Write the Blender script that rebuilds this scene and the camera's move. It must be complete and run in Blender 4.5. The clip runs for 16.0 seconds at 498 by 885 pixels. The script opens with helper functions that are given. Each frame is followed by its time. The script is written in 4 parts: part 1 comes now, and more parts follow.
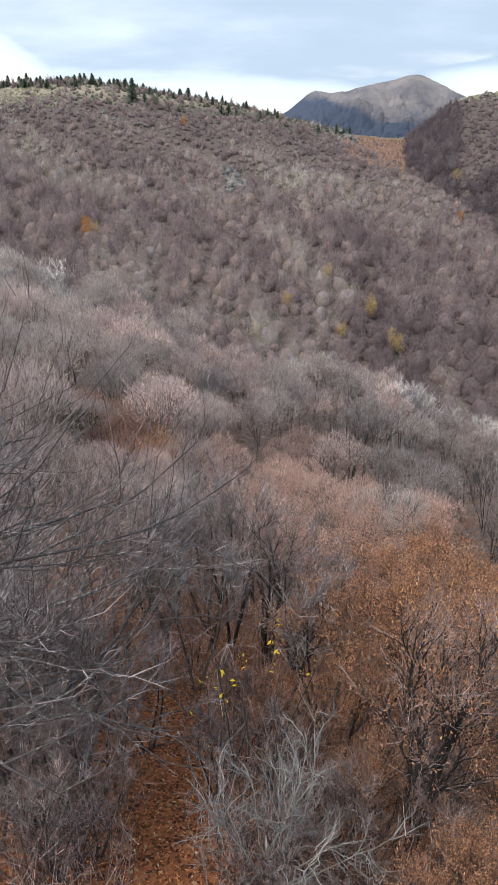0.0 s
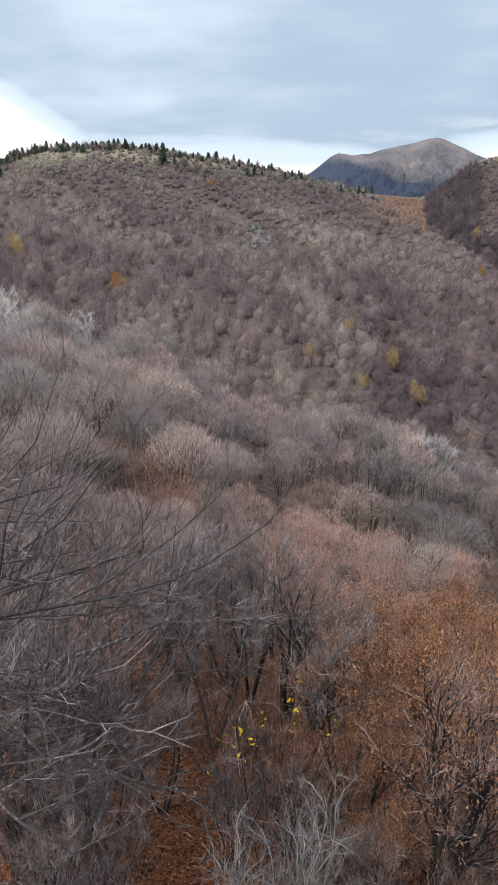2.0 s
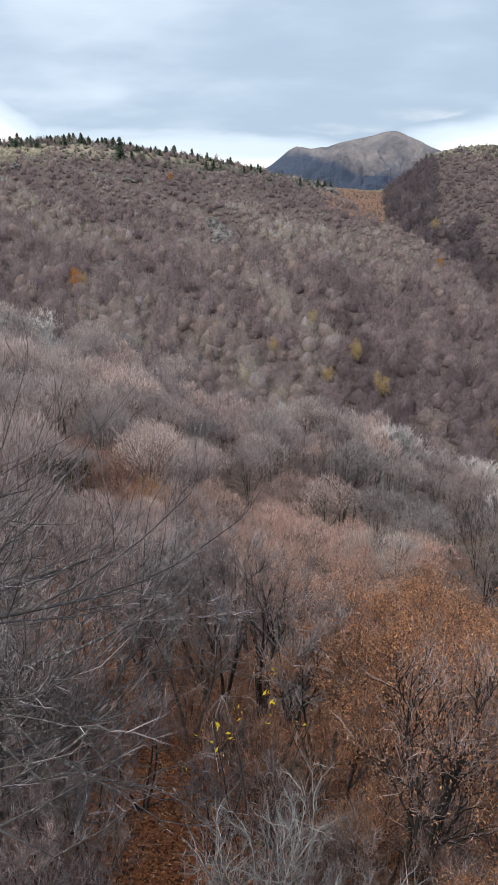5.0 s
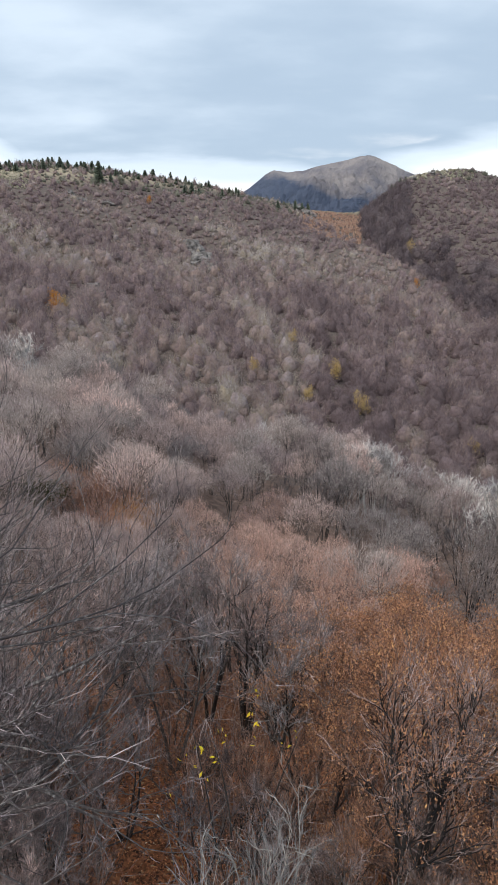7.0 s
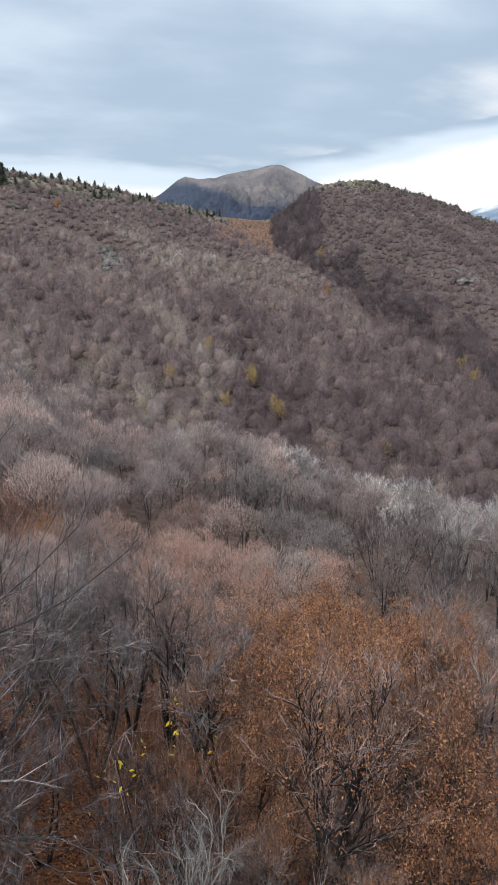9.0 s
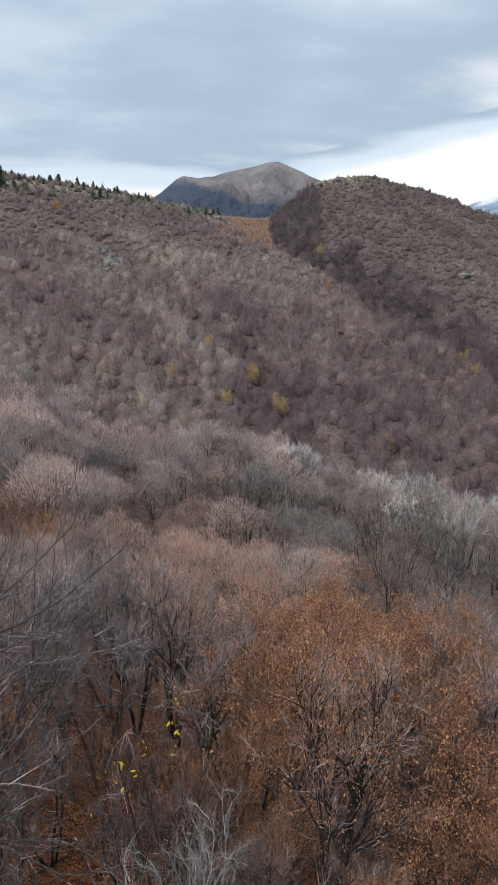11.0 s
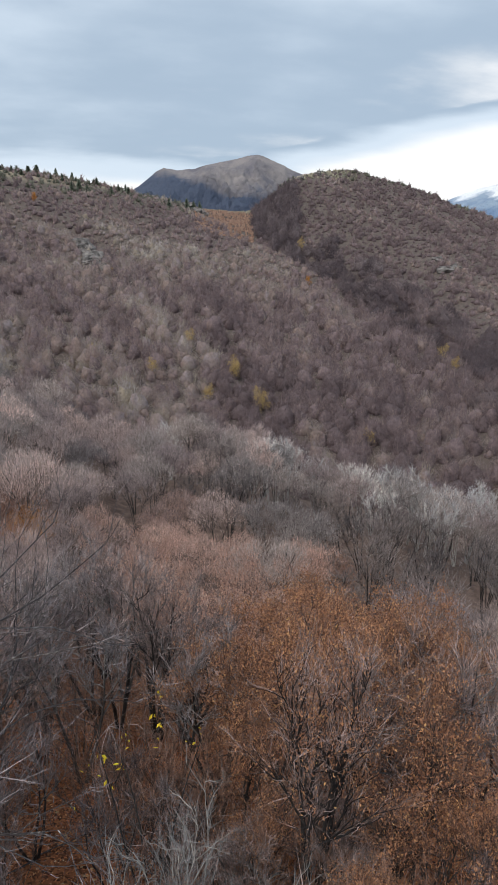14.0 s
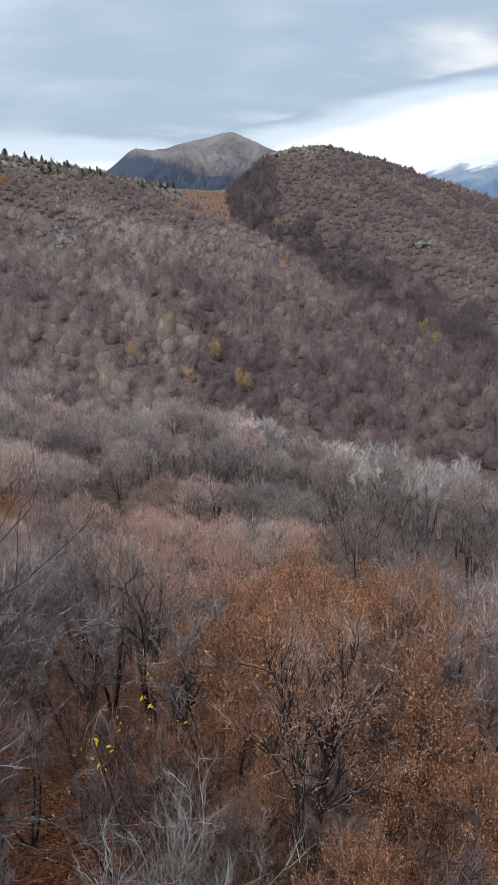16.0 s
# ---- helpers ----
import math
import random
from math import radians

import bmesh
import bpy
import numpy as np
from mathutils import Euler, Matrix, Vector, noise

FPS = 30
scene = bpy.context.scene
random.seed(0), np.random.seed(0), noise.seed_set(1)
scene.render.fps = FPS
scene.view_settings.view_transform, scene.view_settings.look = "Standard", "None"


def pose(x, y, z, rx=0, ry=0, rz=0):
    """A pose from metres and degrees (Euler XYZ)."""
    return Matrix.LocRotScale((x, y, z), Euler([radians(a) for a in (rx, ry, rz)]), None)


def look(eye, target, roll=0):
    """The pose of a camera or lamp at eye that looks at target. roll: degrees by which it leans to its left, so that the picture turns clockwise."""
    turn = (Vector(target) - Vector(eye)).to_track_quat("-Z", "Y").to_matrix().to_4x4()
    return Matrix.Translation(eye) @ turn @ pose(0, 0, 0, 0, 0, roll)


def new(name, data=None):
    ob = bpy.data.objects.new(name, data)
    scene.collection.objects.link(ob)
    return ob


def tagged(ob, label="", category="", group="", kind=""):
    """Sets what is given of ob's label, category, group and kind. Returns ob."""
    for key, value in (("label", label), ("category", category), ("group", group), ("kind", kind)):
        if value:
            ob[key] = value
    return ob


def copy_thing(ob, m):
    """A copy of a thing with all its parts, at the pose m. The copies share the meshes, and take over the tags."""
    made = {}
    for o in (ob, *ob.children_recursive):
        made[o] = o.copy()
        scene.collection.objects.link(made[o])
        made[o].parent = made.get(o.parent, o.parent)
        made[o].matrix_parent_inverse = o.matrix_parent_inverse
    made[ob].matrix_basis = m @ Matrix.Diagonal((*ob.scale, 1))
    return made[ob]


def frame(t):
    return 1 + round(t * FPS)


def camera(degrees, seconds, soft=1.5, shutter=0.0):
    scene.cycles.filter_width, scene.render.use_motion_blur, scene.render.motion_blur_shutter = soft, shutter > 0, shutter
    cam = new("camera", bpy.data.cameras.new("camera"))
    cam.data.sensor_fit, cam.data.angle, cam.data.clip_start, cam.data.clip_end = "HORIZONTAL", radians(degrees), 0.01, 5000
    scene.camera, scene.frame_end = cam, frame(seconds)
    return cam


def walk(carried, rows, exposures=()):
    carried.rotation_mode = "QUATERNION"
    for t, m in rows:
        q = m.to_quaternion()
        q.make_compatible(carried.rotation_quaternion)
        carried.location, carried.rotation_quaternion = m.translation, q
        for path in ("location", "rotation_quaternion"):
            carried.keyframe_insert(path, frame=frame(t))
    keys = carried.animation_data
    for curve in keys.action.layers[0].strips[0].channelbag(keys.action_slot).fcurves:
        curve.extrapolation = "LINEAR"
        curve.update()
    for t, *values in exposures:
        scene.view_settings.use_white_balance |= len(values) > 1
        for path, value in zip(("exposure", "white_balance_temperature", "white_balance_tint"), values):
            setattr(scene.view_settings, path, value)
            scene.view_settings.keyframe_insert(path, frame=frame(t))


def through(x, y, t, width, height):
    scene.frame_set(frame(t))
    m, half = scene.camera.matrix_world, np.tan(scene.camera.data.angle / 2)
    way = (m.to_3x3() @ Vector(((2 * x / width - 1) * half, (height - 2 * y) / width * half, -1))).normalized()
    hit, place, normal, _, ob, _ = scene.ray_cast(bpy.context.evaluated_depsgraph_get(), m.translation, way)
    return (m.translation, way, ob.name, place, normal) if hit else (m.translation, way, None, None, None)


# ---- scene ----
cam = camera(43.97, 16.0, soft=0.85)
PATH = [
    (0, (0.022, 0.162, 11.878), (0.038, 45.840, -8.457), 0.74),
    (0.5, (0.126, 0.079, 11.964), (6.519, 46.241, -6.153), 1.07),
    (1, (0.106, 0.024, 12.004), (4.322, 46.863, -4.977), 0.41),
    (1.5, (0.037, 0.034, 11.991), (0.274, 47.274, -4.389), 0.29),
    (2, (0.009, 0.063, 11.976), (-1.790, 47.184, -4.649), 0.72),
    (2.5, (-0.048, 0.062, 11.974), (-4.589, 47.172, -4.150), 0.70),
    (3, (-0.029, 0.064, 11.953), (-2.793, 47.458, -3.736), 0.53),
    (3.5, (0.000, 0.003, 12.002), (0.000, 47.501, -3.615), 0.36),
    (4, (-0.025, 0.011, 12.011), (-0.554, 47.601, -3.316), 0.26),
    (4.5, (-0.036, 0.031, 12.008), (-0.828, 47.184, -4.605), 0.40),
    (5, (-0.009, 0.015, 12.023), (0.854, 47.027, -4.980), 0.05),
    (5.2, (0.007, -0.014, 12.041), (2.025, 46.936, -5.036), -0.17),
    (7.5, (0.013, -0.042, 12.051), (2.624, 47.494, -3.230), -0.07),
    (8, (0.042, -0.024, 12.015), (4.239, 47.315, -3.522), 0.20),
    (8.5, (0.098, -0.043, 12.015), (6.733, 47.042, -3.445), 0.21),
    (9, (0.145, -0.118, 12.076), (9.018, 46.740, -2.944), 0.57),
    (9.2, (0.203, -0.130, 12.088), (9.265, 46.655, -3.046), 0.43),
    (11.3, (0.301, -0.083, 12.042), (8.938, 46.778, -3.105), -0.69),
    (11.5, (0.318, -0.131, 12.072), (10.510, 46.465, -2.926), -0.64),
    (12, (0.337, -0.179, 12.094), (11.645, 46.274, -2.543), -0.65),
    (12.5, (0.293, -0.199, 12.111), (10.887, 46.442, -2.462), -0.27),
    (13, (0.297, -0.182, 12.091), (11.236, 46.280, -2.795), -0.22),
    (13.5, (0.296, -0.182, 12.103), (10.854, 46.255, -3.133), -0.35),
    (14, (0.277, -0.161, 12.087), (10.305, 46.261, -3.547), -0.17),
    (14.5, (0.280, -0.124, 12.047), (10.466, 46.075, -4.134), 0.42),
    (15, (0.272, -0.143, 12.070), (10.259, 46.095, -4.126), 0.27),
    (15.5, (0.288, -0.132, 12.052), (10.607, 46.050, -4.097), 0.06),
    (16, (0.354, -0.126, 11.998), (11.478, 45.539, -5.058), -1.82),
]
walk(cam, [(t, look(eye, target, roll)) for t, eye, target, roll in PATH],
     exposures=[(0, 0.84), (1, 0.74), (2.5, 0.54), (5, 0.6), (7.5, 0.61), (9, 0.5), (11.5, 0.4), (14, 0.38), (15.3, 0.38), (16, 0.44)])

# ---- light: overcast late-autumn afternoon ----
world = bpy.data.worlds.new("overcast_sky")
scene.world = world
world.use_nodes = True
wn, wl = world.node_tree.nodes, world.node_tree.links
wn.clear()


def wnode(kind, **values):
    n = wn.new(kind)
    for k, v in values.items():
        n.inputs[k].default_value = v
    return n


sky = wn.new("ShaderNodeTexSky")
sky.sky_type = "NISHITA"
sky.sun_disc = False
sky.sun_elevation, sky.sun_rotation = radians(56), radians(235)
coord = wn.new("ShaderNodeTexCoord")
split = wn.new("ShaderNodeSeparateXYZ")
wl.new(coord.outputs["Generated"], split.inputs[0])


def wmath(op, a, b=None, clamp=False):
    n = wn.new("ShaderNodeMath")
    n.operation, n.use_clamp = op, clamp
    for i, v in enumerate((a, b)):
        if v is None:
            continue
        if isinstance(v, (int, float)):
            n.inputs[i].default_value = v
        else:
            wl.new(v, n.inputs[i])
    return n.outputs[0]


# the cloud deck lies on a level sheet: way / (height + a little)
lift = wmath("ADD", wmath("MAXIMUM", split.outputs["Z"], 0.0), 0.20)
flat = wn.new("ShaderNodeCombineXYZ")
wl.new(wmath("DIVIDE", split.outputs["X"], lift), flat.inputs[0])
wl.new(wmath("DIVIDE", split.outputs["Y"], lift), flat.inputs[1])


def cloud_noise(scale, detail, offset, stretch):
    m = wn.new("ShaderNodeMapping")
    m.inputs["Location"].default_value = offset
    m.inputs["Scale"].default_value = stretch
    wl.new(flat.outputs[0], m.inputs["Vector"])
    n = wnode("ShaderNodeTexNoise", Scale=scale, Detail=detail, Roughness=0.52)
    wl.new(m.outputs[0], n.inputs["Vector"])
    return n.outputs["Fac"]


broad = cloud_noise(0.9, 4, (3.1, 1.4, 0), (0.55, 1.0, 1))
wisps = cloud_noise(2.4, 7, (0.7, 5.2, 0), (0.65, 1.0, 1))
puffs = wmath("SUBTRACT", wmath("ADD", wmath("MULTIPLY", broad, 0.62), wmath("MULTIPLY", wisps, 0.38)), 0.5)
# the deck ends in a bright gap over the horizon, wider to either side; overhead it thins
rim = wmath("ADD", wmath("ADD", wmath("MULTIPLY", wmath("MAXIMUM", wmath("SUBTRACT", split.outputs["X"], 0.2), 0.0), 0.2), wmath("MULTIPLY", wmath("MAXIMUM", wmath("SUBTRACT", -0.27, split.outputs["X"]), 0.0), 0.58)), 0.072)
above = wmath("ADD", wmath("SUBTRACT", split.outputs["Z"], rim), wmath("MULTIPLY", puffs, 0.05))
body = wmath("MULTIPLY", above, 21.0, clamp=True)
thin = wmath("MULTIPLY", wmath("SUBTRACT", split.outputs["Z"], 0.20), 2.6, clamp=True)
dense = wmath("SUBTRACT", wmath("ADD", 0.74, wmath("MULTIPLY", puffs, 1.25)), wmath("MULTIPLY", thin, 0.36))
cover = wmath("MULTIPLY", body, wmath("MAXIMUM", dense, 0.5))
ramp = wn.new("ShaderNodeValToRGB")
ramp.color_ramp.interpolation = "EASE"
for e, (at, c) in zip((ramp.color_ramp.elements[0], ramp.color_ramp.elements[1], ramp.color_ramp.elements.new(0.4), ramp.color_ramp.elements.new(0.75)),
                      ((0.0, (1.0, 1.0, 1.0, 1)), (1.0, (0.32, 0.415, 0.53, 1)), (0.4, (0.65, 0.75, 0.86, 1)), (0.75, (0.39, 0.49, 0.61, 1)))):
    e.position, e.color = at, c
wl.new(cover, ramp.inputs[0])
clear = wnode("ShaderNodeBackground", Strength=0.1)
wl.new(sky.outputs[0], clear.inputs[0])
clouds = wnode("ShaderNodeBackground", Strength=0.85)
wl.new(ramp.outputs[0], clouds.inputs[0])
mixed = wnode("ShaderNodeMixShader", Fac=0.94)
wl.new(clear.outputs[0], mixed.inputs[1])
wl.new(clouds.outputs[0], mixed.inputs[2])
out = wn.new("ShaderNodeOutputWorld")
wl.new(mixed.outputs[0], out.inputs[0])

sun = new("sun", bpy.data.lights.new("sun", "SUN"))
sun.data.energy, sun.data.angle, sun.data.color = 1.5, radians(18), (1.0, 0.95, 0.88)
sun.matrix_world = look((-50, -25, 90), (0, 10, 0))


# ---- materials ----
def material(name, rough=0.9):
    m = bpy.data.materials.new(name)
    m.use_nodes = True
    b = m.node_tree.nodes["Principled BSDF"]
    b.inputs["Roughness"].default_value = rough
    b.inputs["Specular IOR Level"].default_value = 0.2
    return m, m.node_tree.nodes, m.node_tree.links, b


def mix_rgb(nodes, links, fac, a, b, mode="MIX"):
    n = nodes.new("ShaderNodeMix")
    n.data_type, n.blend_type = "RGBA", mode
    for sock, v in ((n.inputs[0], fac), (n.inputs[6], a), (n.inputs[7], b)):
        if isinstance(v, (int, float)):
            sock.default_value = v
        elif isinstance(v, tuple):
            sock.default_value = (*v, 1)
        else:
            links.new(v, sock)
    return n.outputs[2]


def noise_of(nodes, links, scale, detail=4, rough=0.55, coords="Object"):
    c = nodes.new("ShaderNodeTexCoord")
    n = nodes.new("ShaderNodeTexNoise")
    n.inputs["Scale"].default_value, n.inputs["Detail"].default_value, n.inputs["Roughness"].default_value = scale, detail, rough
    links.new(c.outputs[coords], n.inputs["Vector"])
    return n.outputs["Fac"]


def ramp_of(nodes, links, fac, stops):
    r = nodes.new("ShaderNodeValToRGB")
    el = r.color_ramp.elements
    while len(el) < len(stops):
        el.new(0.5)
    for e, (at, c) in zip(el, stops):
        e.position, e.color = at, (*c, 1)
    links.new(fac, r.inputs[0])
    return r.outputs[0]


def let_through(n, l, b, colour, share):
    """Fine twigs are round and stand in open air: part of the light comes round from behind."""
    t = n.new("ShaderNodeBsdfTranslucent")
    l.new(colour, t.inputs["Color"])
    m = n.new("ShaderNodeMixShader")
    m.inputs[0].default_value = share
    l.new(b.outputs[0], m.inputs[1])
    l.new(t.outputs[0], m.inputs[2])
    l.new(m.outputs[0], n["Material Output"].inputs["Surface"])


def bark(name, dark, light, scale=9.0, vary=0.0, through_share=0.0, low=0.3, high=0.72):
    """Bark with lichen blotches; each tree takes its own shade."""
    m, n, l, b = material(name)
    base = ramp_of(n, l, noise_of(n, l, scale, 6, 0.65), [(low, dark), (high, light)])
    info = n.new("ShaderNodeObjectInfo")
    tone = ramp_of(n, l, info.outputs["Random"], [(0.0, (0.62, 0.62, 0.65)), (0.5, (1.0, 0.97, 0.95)), (1.0, (1.26, 1.18, 1.12))])
    colour = mix_rgb(n, l, 1.0, base, tone, "MULTIPLY")
    if vary:
        # every twig is darker or paler than its neighbour
        geo = n.new("ShaderNodeNewGeometry")
        each = ramp_of(n, l, geo.outputs["Random Per Island"], [(0.0, (1 - 0.95 * vary,) * 3), (0.6, (1.0, 1.0, 1.0)), (1.0, (1 + 1.05 * vary,) * 3)])
        colour = mix_rgb(n, l, 1.0, colour, each, "MULTIPLY")
    l.new(colour, b.inputs["Base Color"])
    if through_share:
        let_through(n, l, b, colour, through_share)
    bump = n.new("ShaderNodeBump")
    bump.inputs["Strength"].default_value, bump.inputs["Distance"].default_value = 0.5, 0.02
    l.new(noise_of(n, l, scale * 4, 4), bump.inputs["Height"])
    l.new(bump.outputs[0], b.inputs["Normal"])
    return m


def leaf_mat(name, stops, through=0.25):
    m, n, l, b = material(name, 0.7)
    geo = n.new("ShaderNodeNewGeometry")
    l.new(ramp_of(n, l, geo.outputs["Random Per Island"], stops), b.inputs["Base Color"])
    let_through(n, l, b, b.inputs["Base Color"].links[0].from_socket, through)
    return m


def scrub_mat(name, stops):
    """Far scrub: each shrub has its own tone; its heart is darkened as painted shade."""
    m, n, l, b = material(name)
    a = n.new("ShaderNodeAttribute")
    a.attribute_name = "shade"
    colour = ramp_of(n, l, a.outputs["Fac"], stops)
    grain = ramp_of(n, l, noise_of(n, l, 1.7, 5, 0.7), [(0.3, (0.55, 0.54, 0.55)), (0.5, (1.0, 1.0, 1.0)), (0.7, (1.35, 1.33, 1.3))])
    colour = mix_rgb(n, l, 1.0, colour, grain, "MULTIPLY")
    l.new(colour, b.inputs["Base Color"])
    let_through(n, l, b, colour, 0.4)
    return m


BARK_DARK = bark("dark_bark", (0.03, 0.027, 0.026), (0.11, 0.10, 0.095))
BARK_BLACK = bark("blackish_bark", (0.018, 0.016, 0.016), (0.06, 0.054, 0.052))
BARK_LICHEN = bark("dark_bark_with_pale_lichen", (0.075, 0.068, 0.069), (0.36, 0.35, 0.34), 11.0, low=0.54, high=0.68)
NEAR_DIM = bark("dim_grey_twig_bark", (0.061, 0.051, 0.0543), (0.411, 0.36, 0.366), 2.5, 0.8)
BARK_GREY = bark("grey_bark", (0.10, 0.095, 0.09), (0.34, 0.33, 0.32))
BARK_SILVER = bark("silver_bark", (0.30, 0.295, 0.29), (0.62, 0.61, 0.59))
NEAR_GREY = bark("grey_twig_bark", (0.0846, 0.0749, 0.0785), (0.532, 0.483, 0.49), 2.5, 0.8)
NEAR_MAUVE = bark("mauve_twig_bark", (0.106, 0.0819, 0.0803), (0.516, 0.417, 0.396), 2.5, 0.8)
NEAR_RUST = bark("rusty_twig_bark", (0.108, 0.065, 0.0506), (0.361, 0.228, 0.174), 2.5, 0.65)
NEAR_PINK = bark("pinkish_twig_bark", (0.209, 0.139, 0.122), (0.698, 0.515, 0.454), 2.5, 0.8)
BARK_PALE = bark("pale_sapling_bark", (0.199, 0.189, 0.179), (0.457, 0.438, 0.405), 4, 0.3)
TWIG_MAUVE = bark("mauve_twigs", (0.42, 0.338, 0.325), (0.71, 0.59, 0.555), 0.7, 0.5, 0.45)
TWIG_GREY = bark("grey_twigs", (0.32, 0.283, 0.272), (0.57, 0.51, 0.485), 0.7, 0.5, 0.45)
TWIG_DUSK = bark("dusky_twigs", (0.17, 0.148, 0.145), (0.33, 0.29, 0.28), 0.7, 0.5, 0.4)
TWIG_SILVER = bark("silver_twigs", (0.636, 0.585, 0.553), (0.85, 0.85, 0.85), 0.7, 0.4, 0.45)
TWIG_RUST = bark("rusty_twigs", (0.472, 0.336, 0.299), (0.693, 0.525, 0.461), 0.7, 0.45, 0.45)
TWIG_RUSSET = bark("russet_twigs", (0.328, 0.208, 0.174), (0.592, 0.391, 0.319), 0.7, 0.45, 0.4)
LEAF_RUST = leaf_mat("rust_leaves", [(0.0, (0.12, 0.057, 0.036)), (0.35, (0.31, 0.15, 0.09)), (0.7, (0.5, 0.25, 0.14)), (0.95, (0.64, 0.34, 0.17)), (1.0, (0.78, 0.47, 0.19))])
LEAF_PINK = leaf_mat("pinkish_leaves", [(0.0, (0.38, 0.2, 0.145)), (0.6, (0.63, 0.375, 0.28)), (1.0, (0.77, 0.53, 0.41))])
LEAF_YELLOW = leaf_mat("yellow_leaves", [(0.0, (0.68, 0.46, 0.03)), (1.0, (0.85, 0.68, 0.06))])
LEAF_GOLD = leaf_mat("golden_leaves", [(0.0, (0.42, 0.29, 0.12)), (1.0, (0.66, 0.48, 0.2))])
LEAF_ORANGE = leaf_mat("orange_leaves", [(0.0, (0.34, 0.13, 0.04)), (1.0, (0.66, 0.33, 0.07))])
LEAF_GREEN = leaf_mat("ivy_leaves", [(0.0, (0.014, 0.019, 0.009)), (1.0, (0.07, 0.07, 0.026))])
LEAF_LITTER = leaf_mat("fallen_leaves", [(0.0, (0.22, 0.085, 0.05)), (0.4, (0.40, 0.145, 0.07)), (0.75, (0.56, 0.21, 0.085)), (0.96, (0.66, 0.33, 0.14)), (1.0, (0.80, 0.66, 0.44))])
PINE = leaf_mat("pine_needles", [(0.0, (0.105, 0.135, 0.108)), (1.0, (0.285, 0.315, 0.232))], 0.5)
SCRUB = scrub_mat("scrub_twigs", [(0.0, (0.187, 0.141, 0.143)), (0.2, (0.286, 0.215, 0.22)), (0.36, (0.375, 0.283, 0.248)), (0.5, (0.378, 0.317, 0.328)), (0.64, (0.418, 0.35, 0.264)), (0.8, (0.462, 0.413, 0.38)), (1.0, (0.616, 0.539, 0.495))])
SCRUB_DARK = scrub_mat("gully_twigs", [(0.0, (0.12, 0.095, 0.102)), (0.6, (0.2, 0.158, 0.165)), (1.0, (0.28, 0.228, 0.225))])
SCRUB_GREEN = scrub_mat("evergreen_scrub_leaves", [(0.0, (0.11, 0.11, 0.085)), (0.5, (0.215, 0.21, 0.165)), (1.0, (0.36, 0.345, 0.275))])
BRACKEN = scrub_mat("dry_bracken", [(0.0, (0.36, 0.215, 0.155)), (1.0, (0.55, 0.37, 0.28))])
GRASS = scrub_mat("pale_dry_grass", [(0.0, (0.28, 0.265, 0.19)), (0.6, (0.44, 0.40, 0.3)), (1.0, (0.6, 0.54, 0.43))])


def rock_mat():
    m, n, l, b = material("grey_limestone", 0.9)
    l.new(ramp_of(n, l, noise_of(n, l, 1.6, 8, 0.65), [(0.35, (0.05, 0.045, 0.043)), (0.52, (0.16, 0.147, 0.138)), (0.75, (0.38, 0.35, 0.33))]), b.inputs["Base Color"])
    return m


ROCK = rock_mat()


